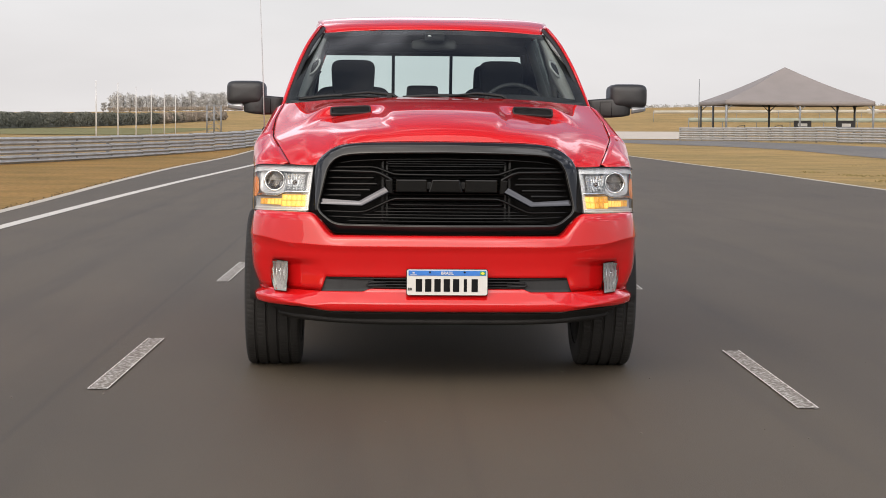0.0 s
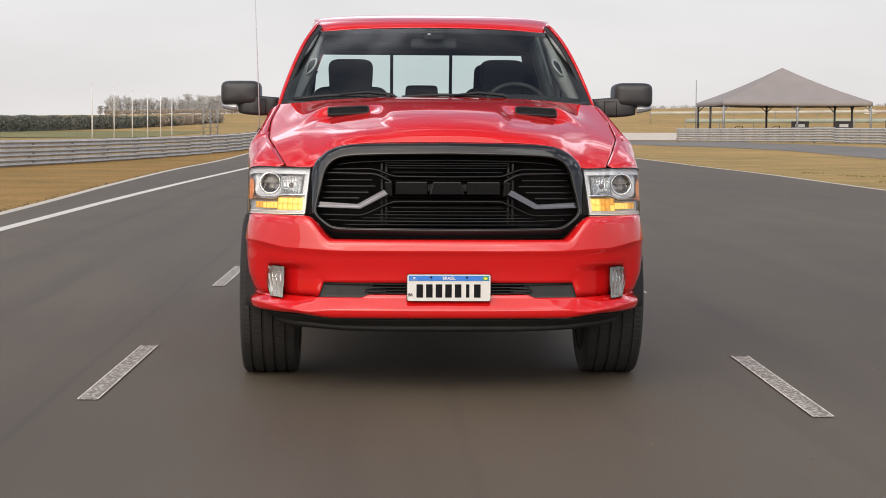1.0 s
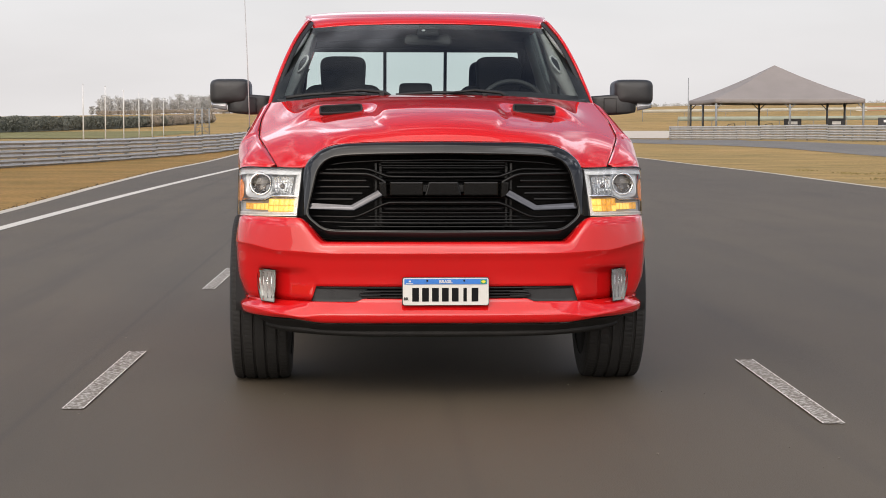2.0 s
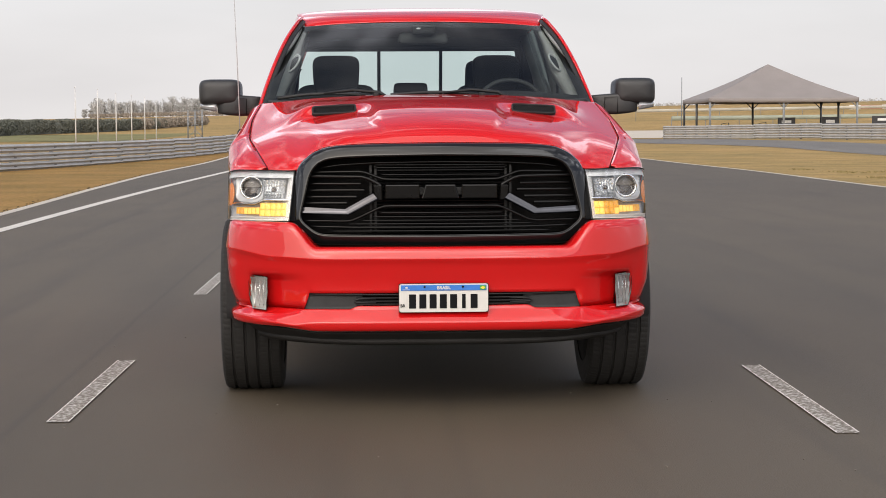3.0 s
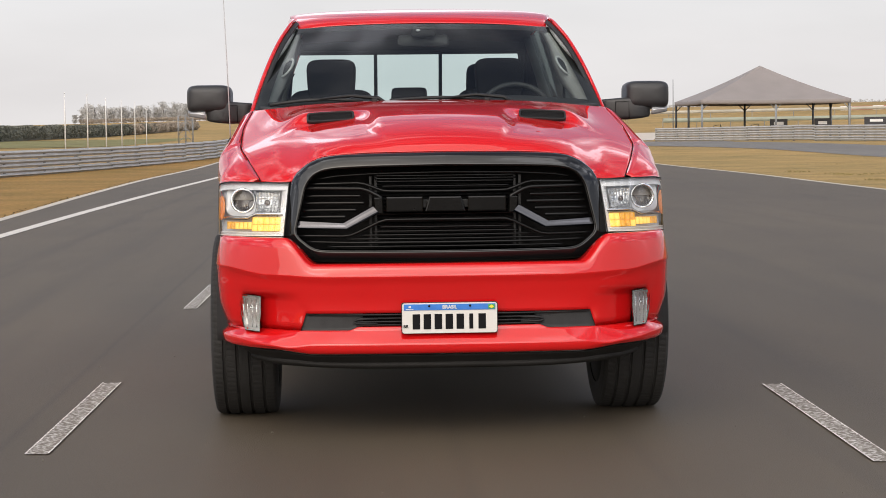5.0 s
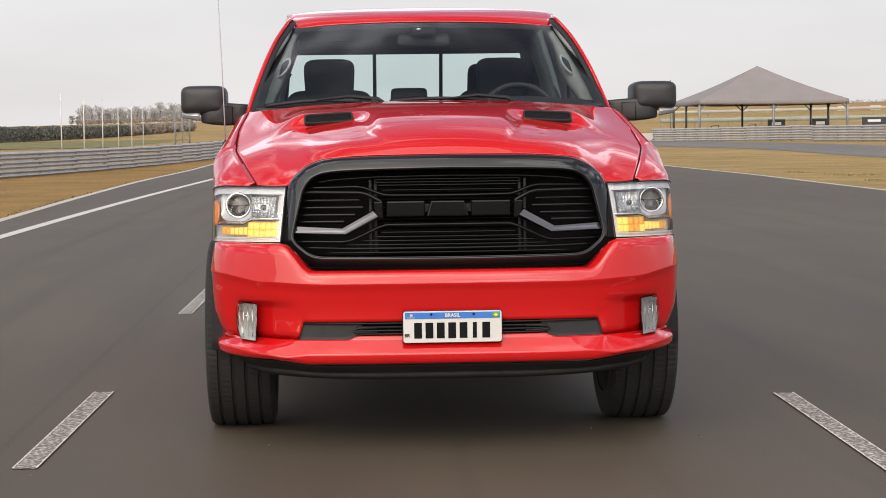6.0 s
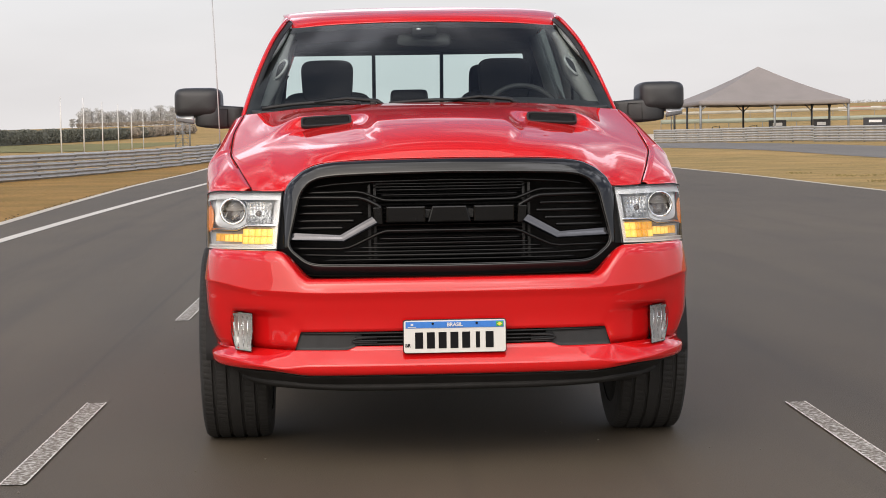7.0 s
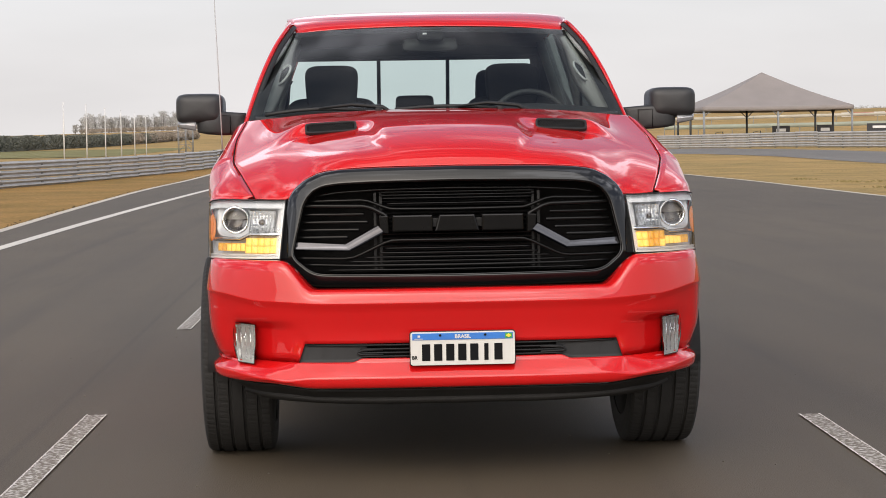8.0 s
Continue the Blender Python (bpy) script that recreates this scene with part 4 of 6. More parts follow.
def fender_point(s, y, v, low):
    """v: 0 at the hood seam, 1 at the low edge."""
    f = min(max((y - 0.37) / (1.60 - 0.37), 0), 1)
    # seam at this y
    lo_v, hi_v = 0.0, 1.0
    for _ in range(24):
        vv = (lo_v + hi_v) / 2
        if curve_at(HOOD_S, vv)[1] < y:
            lo_v = vv
        else:
            hi_v = vv
    sx, sy, sz = curve_at(HOOD_S, vv)
    sx += 0.006
    wide = 0.976 + 0.026 * ease(0.60, 0.95, y) - 0.012 * ease(1.3, 1.8, y)
    tip = 0.80 + (0.975 - 0.80) * math.sin(min(max((y - 0.375) / 0.20, 0.02), 1) * math.pi / 2) ** 0.7 + 0.002
    wide = tip + (wide - tip) * ease(0.52, 0.72, y)
    z = sz + (low - sz) * v
    near = max(0.02, sz - 1.079)
    fall = (sz - z) / (near + (0.105 + 0.26 * ease(0.95, 1.5, y) - near) * ease(0.50, 0.72, y))
    x = sx + (wide - sx) * math.sqrt(max(0.0, 1 - (1 - min(fall, 1)) ** 2)) - 0.022 * ease(1.075, 0.95, z)
    return (s * x, y, z)


for s in SIDES:
    def fender_row(y, q):
        """Rows 0 to 14 down to the lamp's top line, 15 to 34 on to the wheel arch."""
        mid_z, x = 1.079 - 0.016 * ease(0.44, 0.62, y), 0
        top_z = fender_point(1, y, 0, 1.0)[2]
        return fender_point(s, y, 1, top_z + (mid_z - top_z) * q / 14 if q <= 14 else mid_z + (arch_low(y, AXLE_F) - mid_z) * (q - 14) / 20)

    bm = grid(fender_row, [0.378, 0.39, 0.41, 0.44, 0.48, 0.53, 0.57, 0.60] + steps(0.62, 1.74, 60), range(35), skip=lambda y, q: y < 0.60 and q > 14)
    relax(bm, lambda c: c.y < 0.95 and c.z > 0.98, 14)
    thicken(part("fender", bm, RED, truck), 0.004)
    bm = bmesh.new()
    bm = grid(lambda a, q: (s * (0.992 - q * 0.42), AXLE_F + (ARCH - 0.004) * math.cos(a), AXLE_Z + (ARCH - 0.004) * math.sin(a)), steps(-0.05, math.pi + 0.05, 30), steps(0, 1, 3))
    thicken(part("wheel_well", bm, UNDER, truck, "black wheel-arch liner"), 0.006)

# ---------------------------------------------------------------- bumper
BUMP = [(0.0, 0.0, 0.022), (0.22, 0.25, 0.026), (0.4, 0.46, 0.038), (0.52, 0.60, 0.062), (0.63, 0.72, 0.108), (0.73, 0.81, 0.170), (0.82, 0.890, 0.248), (0.90, 0.952, 0.340), (0.96, 0.984, 0.445), (1.0, 0.996, 0.60)]


def bumper_frame(u):
    s = abs(u)
    x, y = curve_at(BUMP, s)
    x2, y2 = curve_at(BUMP, min(s + 0.01, 1))
    x1, y1 = curve_at(BUMP, max(s - 0.01, 0))
    n = Vector((y2 - y1, -(x2 - x1)))
    n.normalize()
    return x, y, n


def bumper_rows(x):
    """Profile rows (z, outward offset) at a distance x from the middle."""
    corner = ease(0.56, 0.70, x)
    top = 0.738 + (0.850 - 0.738) * ease(0.565, 0.695, x)
    crease = 0.688 + 0.010 * ease(0.5, 0.75, x) + 0.026 * ease(0.75, 0.95, x)
    back = -0.115 * (1 - corner) - 0.040 * corner
    inlet_low = 0.479 - 0.017 * ease(0.375, 0.425, x)
    lip = 0.018 * ease(0.55, 0.75, x)
    tilt = ease(0.70, 0.90, x)
    edge = 0.409 - 0.010 * math.exp(-((x - 0.66) / 0.06) ** 2) + 0.016 * ease(0.74, 0.94, x)
    return [(top, back), (top - 0.001, -0.022 - 0.010 * tilt), (top - 0.008, -0.011 - 0.010 * tilt), ((top + crease) / 2, -0.005 - 0.004 * tilt), (crease + 0.005, -0.0005), (crease, 0.000),
            (crease - 0.007, -0.003), (crease - 0.026, -0.011), (0.630, -0.018), (0.600, -0.025), (0.565, -0.030), (0.536, -0.031),
            (inlet_low, -0.030), (0.463, -0.0275), (0.455, -0.021), (edge + 0.008, 0.0085), (edge, 0.0135), (edge - 0.008, 0.0135), (0.382 + lip, 0.010), (0.372 + lip, 0.002), (0.366 + lip, -0.03)]


NROW = len(bumper_rows(0))


def bumper_point(u, r):
    x, y, n = bumper_frame(u)
    rows_here = bumper_rows(x)
    i = min(int(r), NROW - 2)
    f = r - i
    z = rows_here[i][0] * (1 - f) + rows_here[i + 1][0] * f
    off = rows_here[i][1] * (1 - f) + rows_here[i + 1][1] * f
    if 6 < r < 13.5:
        off *= 1 - 0.6 * ease(0.905, 0.965, x)
    # pocket for the fog lamp, deepening outwards, with a sharp brow
    pocket = ease(0.60, 0.80, x) * (1 - ease(0.874, 0.888, x)) * ease(0.618, 0.607, z) * ease(0.448, 0.462, z)
    off -= 0.030 * pocket
    x += 0.32 * (0.500 - z) * math.exp(-((x - 0.614) / 0.022) ** 2) * ease(0.575, 0.540, z) * ease(0.448, 0.462, z)
    px, py = x + n.x * off, y + n.y * off
    px *= 1 - 0.036 * ease(0.58, 0.44, z) * ease(0.70, 0.97, x)
    return (math.copysign(px, u) if u else 0.0, py, z)


def in_fog(p):
    return 0.790 < abs(p[0]) < 0.868 and 0.462 < p[2] < 0.598


us = steps(-1, 1, 240)
bm = grid(bumper_point, us, [r for r in steps(0, NROW - 1, (NROW - 1) * 2)],
          skip=lambda u, r: (11 < r < 12 and bumper_frame(u)[0] < 0.614) or in_fog(bumper_point(u, r)))
bumper = thicken(part("front_bumper", bm, RED, truck), 0.004)

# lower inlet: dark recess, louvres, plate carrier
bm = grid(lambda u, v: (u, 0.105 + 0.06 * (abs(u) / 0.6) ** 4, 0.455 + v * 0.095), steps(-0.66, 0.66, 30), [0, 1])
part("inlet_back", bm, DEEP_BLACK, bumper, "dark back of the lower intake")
for s in SIDES:
    line = [(0.0, 0.478, 0.538), (0.375, 0.478, 0.538), (0.415, 0.462, 0.538), (0.585, 0.460, 0.540), (0.660, 0.458, 0.540)]

    def panel(u, v):
        lo, hi = curve_at(line, u)
        x, yy, n = bumper_frame(min(range(101), key=lambda q: abs(curve_at(BUMP, q / 100)[0] - u)) / 100)
        lip = ease(0.80, 1.0, v) + ease(0.10, 0.0, v)
        return (s * (u + 0.32 * (0.500 - lo - (hi - lo) * v) * ease(0.5, 0.60, u)), yy + 0.045 - 0.010 * lip, lo + (hi - lo) * v)

    bm = grid(panel, steps(0.36, 0.640, 22), steps(0, 1, 16))
    thicken(part("inlet_panel", bm, INLET, bumper), 0.003)
    # rounded end of the louvre stack, laid over the panel
    bm = tube(bmesh.new(), [(s * x, 0.050 + 0.05 * (x / 0.6) ** 3, z) for x, z in ((0.30, 0.512), (0.375, 0.510), (0.392, 0.504), (0.396, 0.498), (0.385, 0.494), (0.30, 0.492))], 0.0045, 6)
    part("louvre_end", bm, BLACK_PLASTIC, bumper)
for k, z in enumerate((0.486, 0.500, 0.514, 0.529)):
    half = 0.385 if k < 3 else 0.585
    pts = [(x, 0.052 + 0.05 * (abs(x) / 0.6) ** 3, z) for x in steps(-half, half, 24)]
    part("louvre", tube(bmesh.new(), pts, 0.0048, 6, 0.7), BLACK_PLASTIC, bumper)

# black lower air dam
def dam(u, v):
    x, y, n = bumper_frame(u)
    lip = 0.018 * ease(0.55, 0.75, x)
    top = 0.360 + lip
    low = 0.300 + 0.012 * ease(0.3, 0.86, x)
    x *= 1 - 0.050 * v - 0.05 * ease(0.75, 0.95, x)
    z = top + (low - top) * v
    inn = 0.030 + 0.05 * v - 0.020 * ease(0.55, 0.75, v) + 0.03 * ease(0.94, 1.0, v)
    return (math.copysign(x - n.x * inn, u) if u else 0.0, y - n.y * inn, z)


bm = grid(dam, steps(-0.93, 0.93, 90), [0, 0.1, 0.3, 0.5, 0.55, 0.6, 0.7, 0.8, 0.9, 0.95, 1.0])
thicken(part("air_dam", bm, DAM, truck, "black plastic lower air dam"), 0.006)

# fog lamps
for s in SIDES:
    fog = part("fog_lamp", bmesh.new(), CHROME, bumper, "clear rectangular fog lamp with chrome reflector")
    edge = [(0.786, 0.604), (0.868, 0.607), (0.876, 0.575), (0.874, 0.520), (0.857, 0.456), (0.792, 0.453), (0.792, 0.490), (0.786, 0.530)]

    def fog_y(x):
        return 0.185 + (x - 0.797) * 1.10

    ring_pts = along([(s * x, fog_y(x), z) for x, z in edge + edge[:1]], 72)[:-1]
    mid_p = sum(ring_pts, Vector()) / len(ring_pts)

    def fog_face(k, q):
        p = ring_pts[k % 72]
        f, d = ((1.02, 0.030), (1.01, -0.001), (1.0, -0.004), (0.98, 0.004))[q]
        return mid_p + (p - mid_p) * f + Vector((0, d, 0))

    part("bezel", grid(fog_face, range(73), range(4)), GLOSS_BLACK, fog, "thin black bezel")

    def bowl(k, q):
        p = ring_pts[k % 72]
        f = (1.0, 0.95, 0.8, 0.55, 0.25, 0.02)[q]
        return mid_p + (p - mid_p) * f + Vector((0, (0.002, 0.02, 0.035, 0.045, 0.05, 0.052)[q], 0))

    part("reflector", grid(bowl, range(73), range(6)), FOG_CHROME, fog)
    bm = bmesh.new()
    bmesh.ops.create_uvsphere(bm, u_segments=16, v_segments=10, radius=0.010, matrix=Matrix.Translation(mid_p + Vector((0, 0.014, 0.018))))
    part("bulb_shield", bm, CHROME, fog)
    bm = bmesh.new()
    for i in range(4):
        x = 0.806 + i * 0.019
        tube(bm, [(s * x, fog_y(x) + 0.010, 0.47), (s * x, fog_y(x) + 0.016, 0.53), (s * x, fog_y(x) + 0.010, 0.59)], 0.0028, 5)
    part("flutes", bm, CHROME, fog)
    bm = bmesh.new()
    bm.faces.new([bm.verts.new(p + Vector((0, -0.002, 0))) for p in ring_pts])
    cover = part("cover", facing(bm), CLEAR, fog, "clear cover", smooth=False)
    cover.visible_shadow = False

# number plate
plate = part("number_plate", bmesh.new(), PLATE_WHITE, truck, "white plate with blue band and black bars")


def plate_box(name, x0, x1, z0, z1, y0, y1, mat, lab="", bev=0.001):
    return part(name, box(bmesh.new(), (x0, y0, z0), (x1, y1, z1), bev), mat, plate, lab, smooth=False)


bm = bmesh.new()
corner = []
for cx, cz, a0 in ((0.19, 0.571, 0), (-0.19, 0.571, 90), (-0.19, 0.461, 180), (0.19, 0.461, 270)):
    for a in (0, 30, 60, 90):
        corner.append((cx + 0.010 * math.cos(radians(a0 + a)), cz + 0.010 * math.sin(radians(a0 + a))))
part("plate_frame", prism(bmesh.new(), corner, -0.006, 0.012, 0.002), BLACK_PLASTIC, plate, "thin black rim", smooth=False)
part("plate_face", prism(bmesh.new(), [(x * 0.985, 0.516 + (z - 0.516) * 0.965) for x, z in corner], -0.009, -0.004, 0.001), PLATE_WHITE, plate, smooth=False)
plate_box("blue_band", -0.190, 0.190, 0.549, 0.574, -0.0115, -0.008, PLATE_BLUE, "blue top band")
for i in range(7):
    x = -0.158 + i * 0.0455
    w = 0.016 if i == 5 else 0.031
    plate_box("mark_bar", x + 0.004 + (0.031 - w) / 2, x + 0.004 + (0.031 - w) / 2 + w, 0.470, 0.533, -0.0112, -0.008, INK, "black bar in place of a character")
plate_box("flag_field", 0.160, 0.187, 0.552, 0.571, -0.0128, -0.011, FLAG_GREEN, "small green flag")
part("flag_lozenge", prism(bmesh.new(), [(0.163, 0.5615), (0.1735, 0.569), (0.184, 0.5615), (0.1735, 0.554)], -0.0140, -0.0125), FLAG_YELLOW, plate, "yellow lozenge", smooth=False)
plate_box("emblem_mark", -0.170, -0.160, 0.559, 0.567, -0.0128, -0.011, PLATE_WHITE, "small white mark")
plate_box("emblem_mark", -0.182, -0.150, 0.552, 0.5545, -0.0128, -0.011, PLATE_WHITE, "small white mark")


def lettering(text, x, z, size, y, mat, parent, lab):
    """Built-in font turned to mesh, facing -y."""
    cu = bpy.data.curves.new("lettering", "FONT")
    cu.offset = 0.03 * size
    cu.body, cu.size, cu.extrude, cu.align_x, cu.align_y = text, size, 0.0008, "CENTER", "CENTER"
    tmp = bpy.data.objects.new("lettering", cu)
    me = bpy.data.meshes.new_from_object(tmp)
    bpy.data.objects.remove(tmp)
    me.transform(pose(x, y, z, 90, 0, 0))
    me.materials.append(mat)
    ob = new("lettering", me)
    ob.parent = parent
    return tagged(ob, lab)


lettering("BRASIL", 0.0, 0.5612, 0.020, -0.0125, PLATE_WHITE, plate, "white country word")
lettering("BR", -0.182, 0.482, 0.018, -0.0100, INK, plate, "small black letters")
for x in (-0.085, 0.085):
    bm = bmesh.new()
    bmesh.ops.create_cone(bm, cap_ends=True, segments=12, radius1=0.005, radius2=0.004, depth=0.004, matrix=pose(x, -0.0135, 0.566, 90))
    part("screw", bm, INK, plate, smooth=False)
plate.location.y = 0.020
bm = box(bmesh.new(), (-0.17, 0.010, 0.47), (0.17, 0.04, 0.555), 0.004)
part("plate_carrier", bm, BLACK_PLASTIC, plate)

# ---------------------------------------------------------------- grille
def grille_y(x, z):
    """Depth of the grille's face: leaning back at the top, swept back at the sides."""
    return 0.168 + (z - 0.74) * 0.10 + 0.070 * (abs(x) / 0.69) ** 2.2


OUT_HALF = [(0, 1.200), (0.30, 1.197), (0.46, 1.191), (0.53, 1.180), (0.585, 1.155), (0.630, 1.118), (0.655, 1.075), (0.673, 0.970), (0.690, 0.862), (0.688, 0.836), (0.664, 0.808), (0.612, 0.764), (0.580, 0.748), (0.53, 0.740), (0.30, 0.737), (0, 0.735)]
IN_HALF = [(0, 1.146), (0.30, 1.142), (0.46, 1.136), (0.52, 1.127), (0.555, 1.110), (0.580, 1.082), (0.596, 1.050), (0.616, 0.965), (0.636, 0.885), (0.634, 0.862), (0.622, 0.842), (0.580, 0.808), (0.555, 0.796), (0.52, 0.789), (0.30, 0.787), (0, 0.786)]


def full_loop(half_line, n=40):
    pts = []
    for (x0, z0), (x1, z1) in zip(half_line, half_line[1:]):
        for k in range(5):
            pts.append((x0 + (x1 - x0) * k / 5, z0 + (z1 - z0) * k / 5))
    pts.append(half_line[-1])
    # smooth the corners a little
    for _ in range(2):
        pts = [pts[0]] + [((a[0] + 2 * b[0] + c[0]) / 4, (a[1] + 2 * b[1] + c[1]) / 4) for a, b, c in zip(pts, pts[1:], pts[2:])] + [pts[-1]]
    return pts + [(-x, z) for x, z in reversed(pts[1:-1])]


OUT_LOOP, IN_LOOP = full_loop(OUT_HALF), full_loop(IN_HALF)
NLOOP = len(OUT_LOOP)


def surround(k, q):
    (xo, zo), (xi, zi) = OUT_LOOP[k % NLOOP], IN_LOOP[k % NLOOP]
    f, d = ((-0.03, 0.10), (-0.025, 0.016), (0.0, 0.003), (0.04, -0.004), (0.22, -0.014), (0.50, -0.023), (0.84, -0.031), (0.95, -0.0330), (0.98, -0.031), (0.997, -0.024), (1.0, 0.030))[q]
    x, z = xo + (xi - xo) * f, zo + (zi - zo) * f
    return (x, grille_y(x, z) + d, z)


grille = part("grille", bmesh.new(), GLOSS_BLACK, truck, "black grille with horizontal bars")
part("grille_surround", grid(surround, range(NLOOP + 1), range(11)), GLOSS_BLACK, grille, "wide gloss-black frame")
# bright inner edge bead
part("inner_bead", tube(bmesh.new(), [(x, grille_y(x, z) - 0.010, z) for x, z in IN_LOOP], 0.0028, 6, closed=True), GLOSS_BLACK, grille)
# flat near-black sheet closing the grille behind its bars
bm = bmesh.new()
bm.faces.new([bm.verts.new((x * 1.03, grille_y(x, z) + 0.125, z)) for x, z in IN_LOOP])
part("grille_back", bm, DEEP_BLACK, grille, "near-black sheet behind the bars", smooth=False)


def bar(line, r, back, squash=1.0, mat=BAR_BLACK, name="bar", both=False, n=40):
    pts = along([(x, 0, z) for x, z in line], n)
    pts = [(p.x, grille_y(p.x, p.z) + back, p.z) for p in pts]
    part(name, tube(bmesh.new(), pts, r, 8, squash), mat, grille)


def mirror_line(half):
    return [(-x, z) for x, z in reversed(half)] + [p for p in half if p[0] > 0]


# long bars that follow the hexagons above and below
bar(mirror_line([(0.0, 1.116), (0.30, 1.112), (0.46, 1.103), (0.545, 1.090)]), 0.0055, 0.03)
bar(mirror_line([(0.0, 1.035), (0.255, 1.037), (0.275, 1.042), (0.34, 1.068), (0.37, 1.073), (0.575, 1.070)]), 0.0065, 0.022)
bar(mirror_line([(0.0, 0.917), (0.25, 0.917), (0.275, 0.912), (0.395, 0.855), (0.425, 0.849), (0.625, 0.852)]), 0.0065, 0.022)
bar(mirror_line([(0.0, 0.820), (0.40, 0.821), (0.59, 0.826)]), 0.0055, 0.03)
for z, w in ((1.102, 0.30), (1.090, 0.30), (1.078, 0.29), (1.058, 0.27), (0.886, 0.28), (0.868, 0.31), (0.852, 0.36), (0.836, 0.42), (0.804, 0.50)):
    bar([(-w, z), (w, z)], 0.0034, 0.030)
for s in SIDES:
    # hexagon frame
    bar([(s * 0.600, 1.053), (s * 0.36, 1.049), (s * 0.33, 1.041), (s * 0.275, 1.012), (s * 0.272, 0.945)], 0.009, 0.016, name="hexagon_bar")
    bm = prism(bmesh.new(), [(s * 0.305, 1.010), (s * 0.270, 1.012), (s * 0.268, 0.942), (s * 0.285, 0.945), (s * 0.300, 0.962)], grille_y(0.29, 0.98) - 0.002, grille_y(0.29, 0.98) + 0.05, 0.003)
    part("hexagon_corner", bm, BAR_BLACK, grille, smooth=False)
    for z, x0, x1 in ((1.018, 0.360, 0.592), (0.988, 0.345, 0.600), (0.958, 0.38, 0.608), (0.930, 0.425, 0.615)):
        bar([(s * x0, z), (s * x1, z)], 0.0055, 0.040, 1.3, name="slat")
    # bent accent bar
    bm = bmesh.new()
    low, high = [(0.632, 0.881), (0.418, 0.877), (0.284, 0.947)], [(0.624, 0.918), (0.437, 0.907), (0.311, 0.977)]
    front = []
    for (xl, zl), (xh, zh) in zip(low, high):
        y = grille_y((xl + xh) / 2, (zl + zh) / 2)
        ring_v = [(xl, y + 0.03, zl), (xl, y - 0.008, zl), (xl + (xh - xl) * 0.07, y - 0.015, zl + (zh - zl) * 0.07), (xl + (xh - xl) * 0.20, y - 0.006, zl + (zh - zl) * 0.20), (xl + (xh - xl) * 0.40, y - 0.0045, zl + (zh - zl) * 0.40), (xl + (xh - xl) * 0.65, y - 0.001, zl + (zh - zl) * 0.65), (xl + (xh - xl) * 0.90, y + 0.001, zl + (zh - zl) * 0.90), (xh, y + 0.006, zh), (xh, y + 0.03, zh)]
        front.append([bm.verts.new((s * a, b, c)) for a, b, c in ring_v])
    for a, b in zip(front, front[1:]):
        for k in range(9):
            bm.faces.new((a[k], a[(k + 1) % 9], b[(k + 1) % 9], b[k]))
    bm.faces.new(front[0])
    bm.faces.new(front[-1])
    part("accent_bar", bm, DARK_CHROME, grille, "smoked chrome bent bar", smooth=False)
# shutters behind the middle
for i in range(21):
    z = 0.802 + i * 0.0158
    bm = box(bmesh.new(), (-0.29, 0.245 + (z - 0.8) * 0.1, z - 0.003), (0.29, 0.270 + (z - 0.8) * 0.1, z), 0.0, pose(0, 0, 0, 20))
    part("shutter", bm, SHUTTER, grille, smooth=False)
for x in (-0.318, -0.296, 0.296, 0.318):
    bm = box(bmesh.new(), (x - 0.005, 0.262, 0.80), (x + 0.005, 0.272, 1.10))
    part("radiator_edge", bm, RADIATOR, grille, "grey upright radiator edge", smooth=False)
# badge: three plain blocks
for x0, x1, lean in ((-0.253, -0.098, 0.0), (-0.090, 0.082, 0.018), (0.092, 0.253, 0.0)):
    y = grille_y((x0 + x1) / 2, 0.98) - 0.006
    bm = prism(bmesh.new(), [(x0, 0.950), (x1, 0.950), (x1 - lean, 1.014), (x0 + lean, 1.014)], y, y + 0.04, 0.006)
    part("badge_block", bm, BAR_BLACK, grille, "plain gloss-black badge block", smooth=False)
bm = box(bmesh.new(), (-0.235, 0.222, 0.965), (0.235, 0.240, 1.0), 0.003)
part("badge_rail", bm, BLACK_PLASTIC, grille, smooth=False)

# ---------------------------------------------------------------- headlights
def lamp_point(s, u, v, d=0.0):
    """u: 0 inner to 1 outer corner and on round the side; v: 0 low to 1 high; d: depth behind the cover."""
    if u <= 1:
        x = (0.686 - 0.024 * v) + (0.968 - 0.008 * v - 0.686 + 0.024 * v) * u
        y_low = 0.205 + 0.250 * u ** 1.6
        y_high = 0.285 + 0.205 * u ** 1.7
    else:
        k = (u - 1) / 0.25
        x = 0.968 - 0.008 * v + 0.020 * math.sin(k * math.pi / 2)
        y_low, y_high = 0.455 + 0.17 * k, 0.490 + 0.13 * k
    y = y_low + (y_high - y_low) * v - 0.012 * math.sin(math.pi * v) * min(1, 1.2 - u * 0.5)
    z = 0.853 + (1.076 + 0.004 * u - 0.020 * ease(0.84, 1.25, u) - 0.853) * v - 0.006 * u * (1 - v)
    return Vector((s * (x - d * 0.12 * u), y + d * (1 - 0.3 * u), z))


